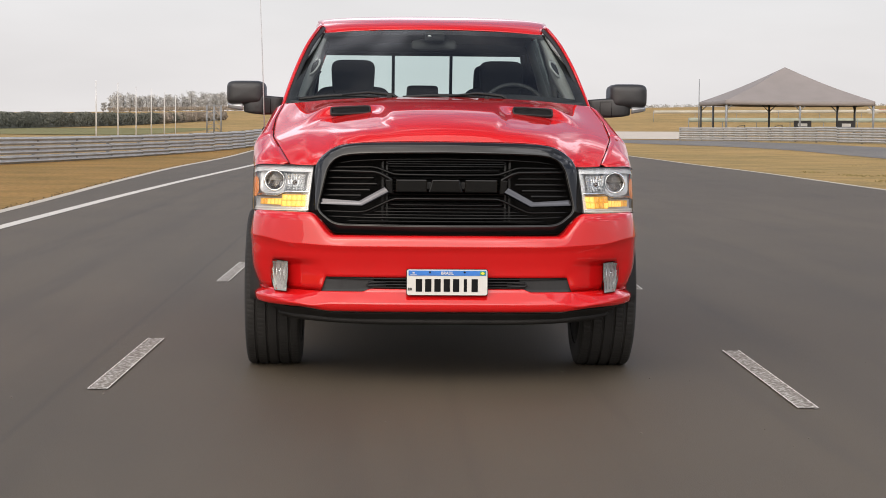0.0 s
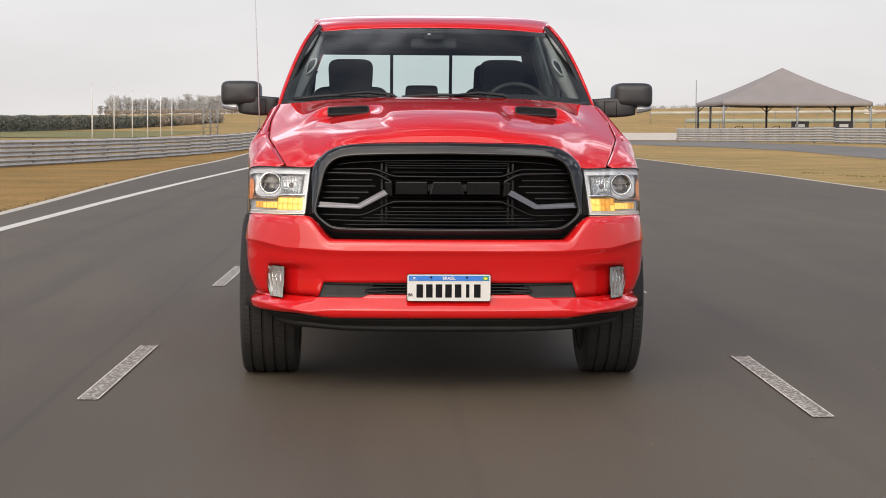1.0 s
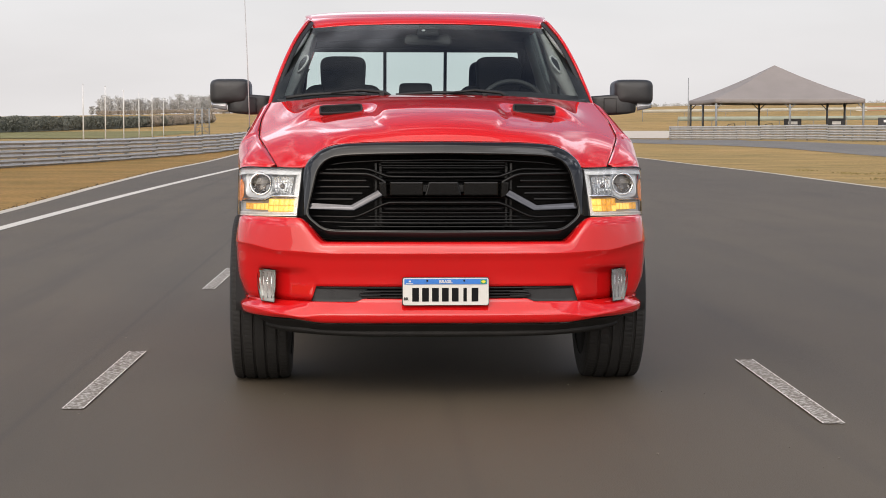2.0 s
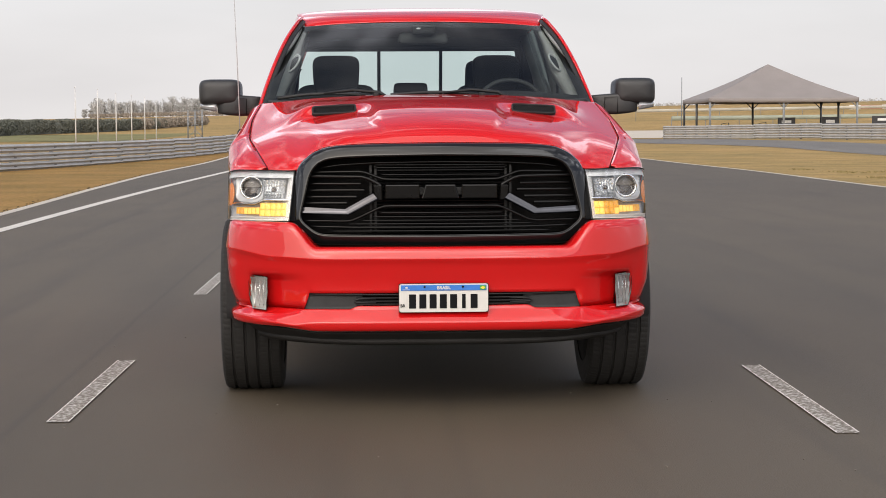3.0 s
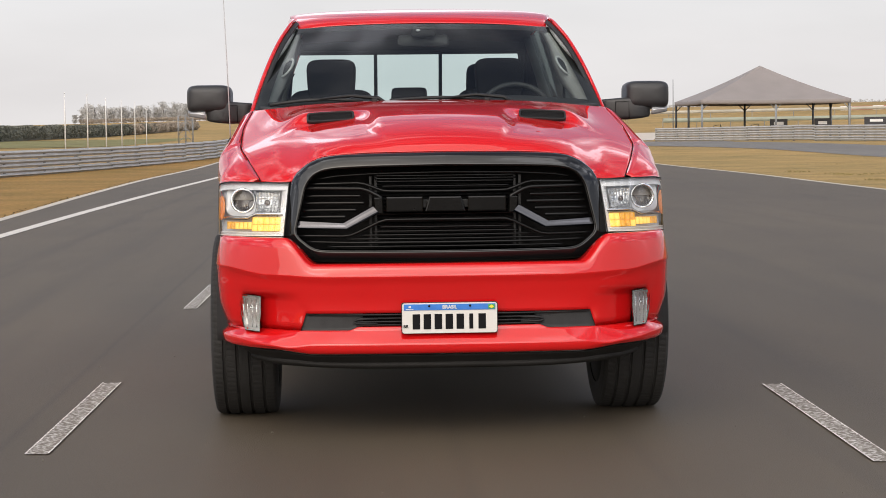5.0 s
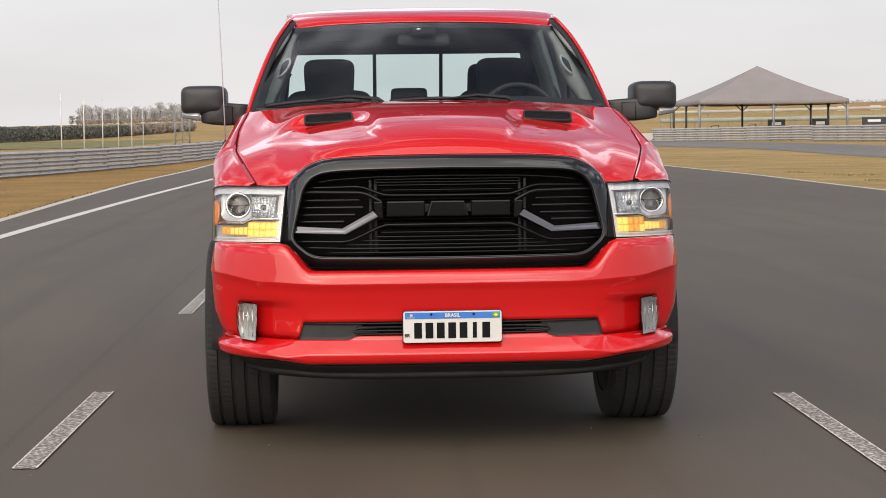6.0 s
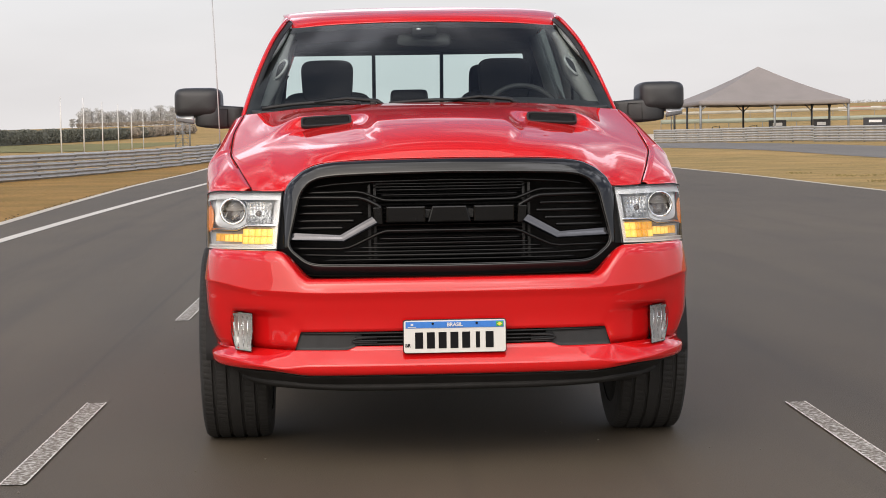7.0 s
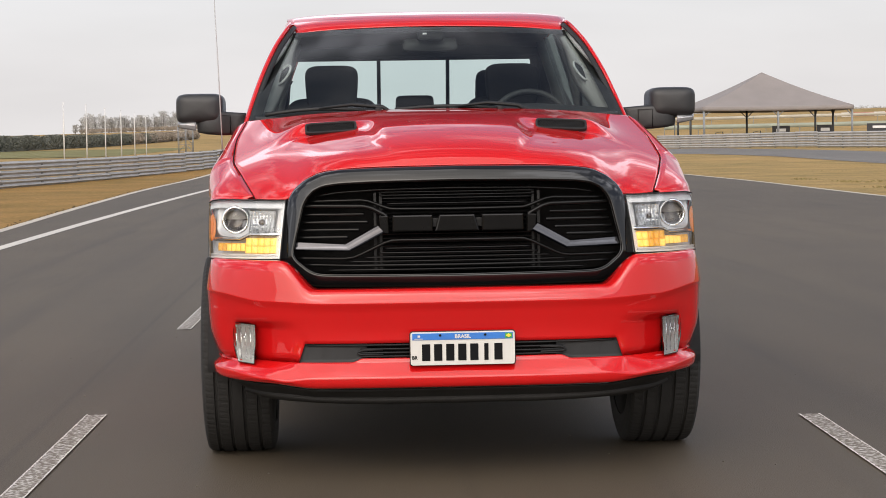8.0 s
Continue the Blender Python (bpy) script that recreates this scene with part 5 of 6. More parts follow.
for s in SIDES:
    lamp = part("headlight", bmesh.new(), CHROME, truck, "clear headlight with projector and lit amber strip")
    P = lambda u, v, d=0.0: lamp_point(s, u, v, d)
    uu = steps(0.0, 1.0, 22) + [1.06, 1.12, 1.18, 1.25]
    # housing: back wall, four sides
    bm = grid(lambda u, v: P(u, v, 0.085), uu, steps(0, 1, 10))
    for v in (0.0, 1.0):
        grid(lambda u, q: P(u, v, q), uu, [0.004, 0.04, 0.085], bm=bm)
    for u in (0.0, 1.25):
        grid(lambda v, q: P(u, v, q), steps(0, 1, 10), [0.004, 0.04, 0.085], bm=bm)
    part("housing", bm, HOUSING, lamp)
    # silver band across the top and round the inner side
    bm = grid(lambda u, v: P(u, v, 0.010 + 0.040 * ((v - 0.86) / 0.14) ** 2), uu, steps(0.86, 1.0, 5))
    grid(lambda u, v: P(u, v, 0.008 + 0.03 * (u / 0.09) ** 2), steps(0.0, 0.09, 5), steps(0.02, 0.9, 10), bm=bm)
    grid(lambda u, v: P(u, v, 0.010 + 0.03 * (v / 0.08) ** 2), steps(0.02, 1.0, 20), steps(0.0, 0.08, 5), bm=bm)
    part("chrome_brow", bm, SILVER, lamp)
    # shelf between reflectors and amber strip, wavy
    def shelf_v(u):
        return 0.40 - 0.085 * ease(0.42, 0.62, u)
    bm = grid(lambda u, q: P(u, shelf_v(u) + (0, 0.035, 0.05, 0.04)[q], (0.02, 0.014, 0.03, 0.08)[q]), steps(0.02, 0.98, 40), range(4))
    part("shelf", bm, CHROME, lamp)
    # projector
    c = P(0.665, 0.655, 0.045)
    turn = Matrix.Translation(c) @ pose(0, 0, 0, 90, 0, s * 8)
    bm = bmesh.new()
    rings_p = [(0.056, -0.020), (0.0555, 0.014), (0.053, 0.020), (0.047, 0.021), (0.044, 0.012), (0.0425, -0.010)]
    vv = [[bm.verts.new(turn @ Vector((r * math.cos(a), r * math.sin(a), h))) for a in steps(0, math.tau, 40)[:-1]] for r, h in rings_p]
    for a, b in zip(vv, vv[1:]):
        for i in range(40):
            bm.faces.new((a[i], a[(i + 1) % 40], b[(i + 1) % 40], b[i]))
    part("projector_ring", bm, CHROME, lamp)
    def surround(a, q):
        """Dished panel from the ring out to a rounded frame; q: 0 at the ring, 1 at the frame."""
        ca, sa = math.cos(a), math.sin(a)
        u_in, v_in = 0.665 + 0.194 * ca, 0.655 + 0.245 * sa
        u_out = 0.700 + 0.235 * math.copysign(abs(ca) ** 0.5, ca)
        v_out = 0.645 + 0.275 * math.copysign(abs(sa) ** 0.5, sa)
        return P(u_in + (u_out - u_in) * q, v_in + (v_out - v_in) * q, 0.056 - 0.026 * q ** 1.6)
    bm = grid(surround, steps(0, math.tau, 56), steps(0, 1, 6))
    part("projector_surround", bm, SILVER, lamp, "bright dished panel round the projector")
    bm = bmesh.new()
    bmesh.ops.create_uvsphere(bm, u_segments=28, v_segments=16, radius=0.0425, matrix=turn @ Matrix.Translation((0, 0, -0.004)) @ Matrix.Diagonal((1, 1, 0.55, 1)))
    lens = part("projector_lens", bm, LENS_GLASS, lamp, "glass projector lens")
    lens.visible_shadow = False
    # two half discs paint the lens's mirrored surroundings: pale above, dark below
    bm = grid(lambda a, q: turn @ Vector((0.0415 * q * math.cos(a), 0.0415 * q * math.sin(a), -0.006 - 0.012 * (1 - q * q))), steps(0.08, math.pi - 0.08, 24), [0.01, 0.3, 0.6, 0.85, 1.0])
    part("lens_image_pale", bm, LENS_PALE, lamp, "pale half disc painting the lens's upper reflection")
    bm = grid(lambda a, q: turn @ Vector((0.0415 * q * math.cos(a), 0.0415 * q * math.sin(a), -0.005 - 0.012 * (1 - q * q))), steps(math.pi - 0.08, math.tau + 0.08, 24), [0.01, 0.3, 0.6, 0.85, 1.0])
    part("lens_image_dark", bm, LENS_DARK, lamp, "dark brown half disc painting the lens's lower reflection")
    # high beam bowl with steps
    bm = bmesh.new()
    hc = P(0.30, 0.62, 0.05)
    def dish(u, v):
        """A bowl with upright flutes round the high-beam bulb."""
        r2 = ((u - 0.30) / 0.17) ** 2 + ((v - 0.62) / 0.20) ** 2
        return P(u, v, 0.082 - 0.030 * min(r2, 2.0) + 0.004 * abs(math.sin(u * 62)) + 0.0025 * abs(math.sin(v * 40)))
    grid(dish, steps(0.125, 0.475, 44), steps(0.43, 0.81, 26), bm=bm)
    part("high_beam_reflector", bm, CHROME_FACET, lamp, smooth=False)
    for k in range(3):
        bm = tube(bmesh.new(), [P(u, 0.020 + 0.026 * k, 0.018) for u in steps(0.04, 1.0, 24)], 0.0032, 6)
        part("lower_rib", bm, HOUSING if k % 2 else SILVER, lamp, "thin rib below the amber strip")
    bm = tube(bmesh.new(), [P(u, shelf_v(u) - 0.004, 0.018) for u in steps(0.03, 0.97, 40)], 0.0022, 5)
    part("shelf_line", bm, SHUTTER, lamp, "dark line below the shelf")
    bm = bmesh.new()
    bmesh.ops.create_uvsphere(bm, u_segments=14, v_segments=8, radius=0.013, matrix=Matrix.Translation(hc + Vector((0, -0.012, 0))))
    part("bulb_cap", bm, LENS_DARK, lamp)
    # amber strip: inner tall cells, outer low cells, before an amber backing
    bm = grid(lambda u, v: P(u, v, 0.042), steps(0.066, 0.508, 12), steps(0.09, 0.355, 4))
    grid(lambda u, v: P(u, v, 0.046), steps(0.512, 0.915, 10), steps(0.125, 0.262, 3), bm=bm)
    thicken(part("amber_backing", bm, AMBER_DIM, lamp, "orange backing of the lamp cells"), 0.003)
    for k in range(5):
        u0, u1 = 0.070 + k * 0.088, 0.070 + k * 0.088 + 0.076
        for row, (v0, v1) in enumerate(((0.095, 0.213), (0.226, 0.350))):
            lit = (k < 2 or k == 4 and row == 0) if s > 0 else True
            bm = grid(lambda u, v: P(u, v, 0.032 - 0.008 * math.sin((u - u0) / (u1 - u0) * math.pi)), steps(u0, u1, 4), steps(v0, v1, 3))
            thicken(part("amber_cell", bm, AMBER_LIT if lit else AMBER_DIM, lamp, "lit amber lamp cell" if lit else "dimmer amber lamp cell"), 0.004)
    for k in range(6):
        u0, u1 = 0.515 + k * 0.068, 0.515 + k * 0.068 + 0.052
        bm = grid(lambda u, v: P(u, v, 0.036 - 0.006 * math.sin((u - u0) / (u1 - u0) * math.pi)), steps(u0, u1, 4), steps(0.130, 0.262 - 0.006 * k, 3))
        thicken(part("amber_cell", bm, AMBER_LIT if k in (0, 1, 2, 3) else AMBER_DIM, lamp, "lit amber lamp cell" if k in (0, 1, 2, 3) else "dimmer amber lamp cell"), 0.004)
    bm = grid(lambda k, v: P(0.945 + 0.045 * (abs(v - 0.53) / 0.23) ** 3 * (1 - k) + 0.215 * k, v, 0.012), steps(0, 1, 8), steps(0.30, 0.76, 12))
    thicken(part("side_marker", bm, AMBER, lamp, "orange side reflector"), 0.004)
    # cover and its seal
    bm = grid(lambda u, v: P(u, v), uu, steps(0, 1, 12))
    cover = part("cover", facing(bm), CLEAR, lamp, "clear cover")
    cover.visible_shadow = False
    loop = [P(u, 0.0) for u in uu] + [P(1.25, v) for v in steps(0.1, 1, 9)] + [P(u, 1.0) for u in uu[::-1]] + [P(0, v) for v in steps(0.9, 0.1, 8)]
    part("seal", tube(bmesh.new(), loop, 0.0028, 6, closed=True), SEAL, lamp)


# ---------------------------------------------------------------- windshield, cab, roof
def shield_point(u, v):
    """u: -1 to 1 across, v: 0 low to 1 high."""
    half = 0.858 - 0.163 * v - 0.012 * math.sin(math.pi * v) * -1
    x = u * half
    y = 1.60 + 0.70 * v + (0.10 - 0.03 * v) * u * u
    z = 1.418 + (1.858 - 1.418) * (v ** 0.93) - (0.018 + 0.0 * v) * u * u
    return (x, y, z)


glass_ob = part("windshield", facing(grid(shield_point, steps(-1, 1, 40), steps(0, 1, 20))), WINDSHIELD, truck, "clear green-tinted windshield")
glass_ob.visible_shadow = False
# black printed border inside the glass
bm = bmesh.new()


def inner(u, v):
    x, y, z = shield_point(u, v)
    return (x, y + 0.006, z - 0.002)


grid(inner, steps(-0.985, 0.985, 40), [0.935, 0.96, 1.0], bm=bm)
grid(inner, [-1.012, -1, -0.97, -0.945], steps(0, 1, 20), bm=bm)
grid(inner, [0.945, 0.97, 1, 1.012], steps(0, 1, 20), bm=bm)
part("windshield_band", bm, SEAL, truck, "black border band of the windshield")

PILLAR = [(0.0, 0.886, 1.72, 1.375), (0.25, 0.858, 1.86, 1.485), (0.5, 0.808, 2.00, 1.635), (0.75, 0.754, 2.17, 1.767), (0.93, 0.706, 2.33, 1.854), (1.0, 0.689, 2.41, 1.884)]
RAIL = [(0.0, 0.682, 2.42, 1.876), (0.15, 0.702, 2.60, 1.900), (0.45, 0.720, 3.0, 1.918), (0.75, 0.716, 3.45, 1.905), (1.0, 0.705, 3.80, 1.868)]
REAR_PILLAR = [(0.0, 0.712, 3.80, 1.868), (0.5, 0.80, 3.93, 1.65), (1.0, 0.90, 4.02, 1.36)]


def flat_bar(knots, s, w_in, w_out, depth, n=30):
    """A pillar: a flattened box section swept along knots (t, x, y, z)."""
    bm = bmesh.new()
    ring_list = []
    for t in steps(0, 1, n):
        x, y, z = curve_at(knots, t)
        ring_list.append([bm.verts.new((s * (x + a), y + b, z + c)) for a, b, c in ((-w_in, 0.0, 0.004), (-w_in * 0.4, -0.008, 0.008), (w_out * 0.5, 0.004, 0.004), (w_out, 0.03, -0.01), (w_out, depth, -0.02), (-w_in, depth, -0.02))])
    for a, b in zip(ring_list, ring_list[1:]):
        for k in range(6):
            bm.faces.new((a[k], a[(k + 1) % 6], b[(k + 1) % 6], b[k]))
    bm.faces.new(ring_list[0])
    bm.faces.new(ring_list[-1])
    return bm


for s in SIDES:
    part("windshield_pillar", flat_bar(PILLAR, s, 0.010, 0.020, 0.07), RED, truck)
    bm = bmesh.new()
    pts = []
    for t in steps(0, 1.0, 24):
        x, y, z = curve_at(PILLAR, t)
        pts.append((s * (x - 0.018), y - 0.006, z - 0.001 - 0.016 * t))
    part("pillar_seal", tube(bm, pts, 0.014, 8, 0.8), SEAL, truck, "black rubber windshield seal")
    part("roof_rail", flat_bar(RAIL, s, 0.015, 0.014, 0.04), RED, truck)
    part("rear_pillar", flat_bar(REAR_PILLAR, s, 0.06, 0.02, 0.06), RED, truck)

ROOF_Z = [(2.315, 1.862), (2.33, 1.876), (2.38, 1.898), (2.5, 1.927), (2.7, 1.957), (2.95, 1.974), (3.3, 1.970), (3.6, 1.938), (3.82, 1.880)]


def roof_point(u, y):
    front = 0.10 * u * u * 0.7 * (1 - ease(2.31, 2.8, y))
    x = u * (0.682 - 0.006 * u ** 6 * (1 - ease(2.315, 2.47, y)) + 0.040 * math.sin(min(max((y - 2.3) / 1.5, 0), 1) * math.pi))
    return (x, y + front, curve_at(ROOF_Z, y) - 0.020 * u * u - 0.014 * abs(u) ** 8)


bm = grid(roof_point, steps(-1, 1, 40), [2.315, 2.32, 2.33, 2.345, 2.36, 2.38, 2.41, 2.45, 2.5, 2.56] + steps(2.62, 3.82, 24))
thicken(part("roof", bm, RED, truck), 0.004)
bm = grid(lambda u, y: (u * 0.70, y, curve_at(ROOF_Z, y) - 0.045 - 0.025 * u * u), steps(-1, 1, 12), steps(2.36, 3.78, 14))
part("headliner", bm, LINER, truck, "grey cloth cabin ceiling")

# doors and lower cab sides
def side_x(z, y):
    belt = 0.995 - 0.012 * ease(1.8, 3.9, y) * 0.5
    return belt - 0.035 * (1 - ease(0.45, 0.75, z)) - 0.095 * ease(1.02, 1.36, z)


for s in SIDES:
    for name, y0, y1 in (("front_door", 1.75, 2.83), ("rear_door", 2.84, 3.80), ("cab_corner", 3.81, 4.02)):
        bm = grid(lambda y, z: (s * side_x(z, y), y, z), steps(y0, y1, 10), steps(0.46, 1.36, 18))
        thicken(part(name, bm, RED, truck), 0.03)

    def window(y, v):
        top = curve_at(PILLAR, min(max((y - 1.70) / 0.67, 0), 1)) if y < 2.37 else curve_at(RAIL, min(max((y - 2.37) / 1.43, 0), 1))
        x = 0.893 + (top[0] - 0.006 - 0.893) * v ** 0.82
        return (s * x, y + (0.0), 1.36 + (max(top[2], 1.40) - 1.36) * v)

    for name, y0, y1 in (("front_side_window", 1.80, 2.80), ("rear_side_window", 2.90, 3.72)):
        pane = part(name, facing(grid(window, steps(y0, y1, 16), steps(0, 1, 6)), (-s, 0, 0)), PRIVACY, truck, "dark tinted side window")
    bm = grid(window, steps(2.80, 2.90, 3), steps(0, 1, 6))
    thicken(part("door_pillar", bm, GLOSS_BLACK, truck), 0.02)
    bm = grid(window, steps(3.72, 3.98, 4), steps(0, 1, 6))
    thicken(part("rear_quarter", bm, RED, truck), 0.03)
    bm = box(bmesh.new(), (s * 0.90 - 0.05, 1.75, 0.40), (s * 0.90 + 0.05, 4.0, 0.50), 0.015)
    part("sill", bm, RED, truck)

# rear wall with its window
REAR_Y = 3.82
bm = grid(lambda x, z: (x * (1 - 0.24 * ease(1.36, 1.88, z)), REAR_Y + 0.20 * (1.88 - z), z), steps(-0.93, 0.93, 60), [0.6, 0.9, 1.2, 1.40, 1.462, 1.55, 1.65, 1.76, 1.80, 1.87],
          skip=lambda x, z: 1.462 < z < 1.76 and -0.735 - (1.76 - z) * 0.1 < x * (1 - 0.24 * ease(1.36, 1.88, z)) < 0.655 + (1.76 - z) * 0.1)
thicken(part("rear_wall", bm, DASH, truck, "dark rear wall of the cab"), 0.01)
pane = part("rear_window", facing(grid(lambda x, z: (x, REAR_Y + 0.012 + 0.20 * (1.88 - z), z), steps(-0.80, 0.74, 8), steps(1.44, 1.78, 4))), REAR_GLASS, truck, "green-tinted sliding rear window")
pane.visible_shadow = False
for x in (-0.228, 0.168):
    bm = tube(bmesh.new(), [(x, REAR_Y + 0.2 * 0.42, 1.44), (x, REAR_Y + 0.2 * 0.11, 1.77)], 0.011, 6)
    part("window_bar", bm, SEAL, truck, "black upright of the sliding window")
for xa, xb in ((-0.776, -0.742), (0.698, 0.664)):
    bm = tube(bmesh.new(), [(xa, REAR_Y + 0.08, 1.44), (xb, REAR_Y + 0.012, 1.775)], 0.026, 8)
    part("window_post", bm, SEAL, truck, "black side frame of the rear window")
bm = tube(bmesh.new(), [(-0.76, REAR_Y + 0.012, 1.772), (0.68, REAR_Y + 0.012, 1.772)], 0.014, 6)
part("window_rail", bm, SEAL, truck, "black upper rail of the rear window")
bm = tube(bmesh.new(), [(-0.80, REAR_Y + 0.09, 1.455), (0.74, REAR_Y + 0.09, 1.455)], 0.014, 6)
part("window_rail", bm, SEAL, truck, "black lower rail of the rear window")

# ---------------------------------------------------------------- cowl, wipers, antenna
bm = grid(lambda u, v: (u * 0.87, 1.47 + 0.14 * v + 0.11 * u * u, 1.418 - 0.028 * u * u - 0.02 * math.sin(v * math.pi) + 0.004 * v), steps(-1, 1, 30), steps(0, 1, 6))
thicken(part("cowl", bm, BLACK_PLASTIC, truck, "black plastic cowl below the windshield"), 0.004)


def wiper(px, tip, bend):
    ob = part("wiper", bmesh.new(), BLACK_PLASTIC, truck, "black wiper arm and blade")
    part("arm", tube(bmesh.new(), [(px, 1.56, 1.425), (px - 0.04, 1.575, 1.455), (px - 0.18, 1.585, 1.468), (px - 0.33, 1.60, 1.452)], [0.016, 0.014, 0.012, 0.008], 8, 0.7), BLACK_PLASTIC, ob)
    pts = []
    for f in steps(0, 1, 14):
        x = px - 0.12 + (tip - px + 0.12) * f
        u = x / 0.862
        v = 0.035 + 0.03 * math.sin(f * math.pi) * bend
        q = shield_point(u, v)
        pts.append((q[0], q[1] - 0.014, q[2] + 0.006))
    part("blade", tube(bmesh.new(), pts, 0.010, 6, 1.0), SEAL, ob)
    bm = bmesh.new()
    bmesh.ops.create_uvsphere(bm, u_segments=10, v_segments=8, radius=0.018, matrix=Matrix.Translation((px, 1.555, 1.425)))
    part("pivot", bm, BLACK_PLASTIC, ob)


wiper(-0.215, -0.80, 1.0)
wiper(0.405, -0.20, 0.8)

for x in (-0.275, 0.275):
    bm = box(bmesh.new(), (x - 0.014, 1.478, 1.428), (x + 0.014, 1.512, 1.452), 0.005)
    part("washer_nozzle", bm, BLACK_PLASTIC, truck, "small black washer nozzle")

ant = part("antenna", bmesh.new(), STEEL_WIRE, truck, "long thin steel whip antenna")
part("mast", tube(bmesh.new(), [(-0.963, 1.24, 1.25), (-0.975, 1.27, 1.6), (-0.998, 1.31, 2.15)], [0.0032, 0.0026, 0.0019], 6), STEEL_WIRE, ant)
part("mast_base", tube(bmesh.new(), [(-0.962, 1.225, 1.19), (-0.963, 1.230, 1.225), (-0.963, 1.234, 1.255), (-0.963, 1.238, 1.268)], [0.024, 0.019, 0.013, 0.005], 12), BLACK_PLASTIC, ant)

# ---------------------------------------------------------------- side mirrors
def super_ring(cx, cz, rx, rz, p, n=36):
    out = []
    for a in steps(0, math.tau, n)[:-1]:
        c, q = math.cos(a), math.sin(a)
        out.append((cx + math.copysign(abs(c) ** p, c) * rx, cz + math.copysign(abs(q) ** p, q) * rz))
    return out


for s in SIDES:
    mirror = part("side_mirror", bmesh.new(), MIRROR_PLASTIC, truck, "black grained towing mirror on a short arm")
    mx = 1.132 if s > 0 else 1.108
    bm = bmesh.new()
    prev = None
    for y, rx, rz in ((1.8675, 0.004, 0.003), (1.868, 0.02, 0.014), (1.869, 0.045, 0.034), (1.872, 0.070, 0.054), (1.879, 0.090, 0.070), (1.890, 0.102, 0.079), (1.905, 0.109, 0.0845), (1.93, 0.113, 0.087), (1.98, 0.116, 0.088), (2.05, 0.114, 0.086)):
        row = [bm.verts.new((s * x, y, z)) for x, z in super_ring(mx, 1.466 - 0.004 * (y - 1.87) / 0.18, rx, rz * 0.82, 0.40)]
        if prev:
            for k in range(36):
                bm.faces.new((prev[k], prev[(k + 1) % 36], row[(k + 1) % 36], row[k]))
        else:
            bm.faces.new(row)
        prev = row
    bmesh.ops.recalc_face_normals(bm, faces=bm.faces)
    part("shell", bm, MIRROR_PLASTIC, mirror)
    bm = bmesh.new()
    bm.faces.new([bm.verts.new((s * x, 2.045, z)) for x, z in super_ring(mx, 1.464, 0.108, 0.066, 0.45)])
    part("mirror_glass", bm, CHROME, mirror, "mirror glass", smooth=False)
    # lower step of the shell and arm
    bm = bmesh.new()
    prev = None
    for x, zlo, zhi, yc, dy in ((mx + 0.014, 1.362, 1.410, 1.95, 0.040), (mx + 0.008, 1.352, 1.420, 1.95, 0.055), (mx - 0.032, 1.344, 1.440, 1.945, 0.066), (mx - 0.10, 1.338, 1.452, 1.94, 0.062), (0.99, 1.338, 1.450, 1.945, 0.052), (0.94, 1.340, 1.446, 1.95, 0.048), (0.86, 1.345, 1.44, 1.955, 0.045)):
        row = [bm.verts.new((s * x, y, z)) for y, z in super_ring(yc, (zlo + zhi) / 2, dy, (zhi - zlo) / 2, 0.3, 24)]
        if prev:
            for k in range(24):
                bm.faces.new((prev[k], prev[(k + 1) % 24], row[(k + 1) % 24], row[k]))
        else:
            bm.faces.new(row)
        prev = row
    bm.faces.new(prev)
    bmesh.ops.recalc_face_normals(bm, faces=bm.faces)
    part("arm", bm, MIRROR_PLASTIC, mirror)
    bm = tube(bmesh.new(), [(s * 0.965, 1.889, 1.345), (s * 0.965, 1.889, 1.430), (s * (mx - 0.10), 1.880, 1.432), (s * (mx - 0.10), 1.876, 1.345)], 0.0018, 5)
    part("arm_joint", bm, DEEP_BLACK, mirror, "dark joint line")

    def signal(u, v):
        """A wedge below the shell's outer end, tapering outwards and wrapping round it."""
        return (s * (mx + 0.018 + 0.086 * u), 1.894 + 0.050 * u ** 3 - 0.006 * math.sin(math.pi * v), 1.364 + 0.016 * u + v * (0.036 - 0.012 * u))
    bm = grid(signal, steps(0, 1, 12), steps(0, 1, 5))
    thicken(part("signal_lens", bm, LIT_LAMP_CLEAR, mirror, "clear turn-signal strip"), 0.010)
    bm = tube(bmesh.new(), [Vector(signal(u, 0.60)) + Vector((0, -0.005, 0)) for u in steps(0.06, 0.90, 8)], 0.0035, 6)
    part("signal_reflector", bm, HOUSING, mirror, "bright reflector of the turn-signal strip")

# ---------------------------------------------------------------- wheels
TYRE = [(-0.140, 0.300), (-0.146, 0.345), (-0.144, 0.382), (-0.138, 0.404), (-0.128, 0.413), (-0.094, 0.4175), (-0.090, 0.409), (-0.082, 0.409), (-0.078, 0.4185), (-0.036, 0.4195), (-0.032, 0.410), (-0.024, 0.410), (-0.020, 0.4195),
        (0.020, 0.4195), (0.024, 0.410), (0.032, 0.410), (0.036, 0.4195), (0.078, 0.4185), (0.082, 0.409), (0.090, 0.409), (0.094, 0.4175), (0.128, 0.413), (0.138, 0.404), (0.144, 0.382), (0.146, 0.345), (0.140, 0.300)]


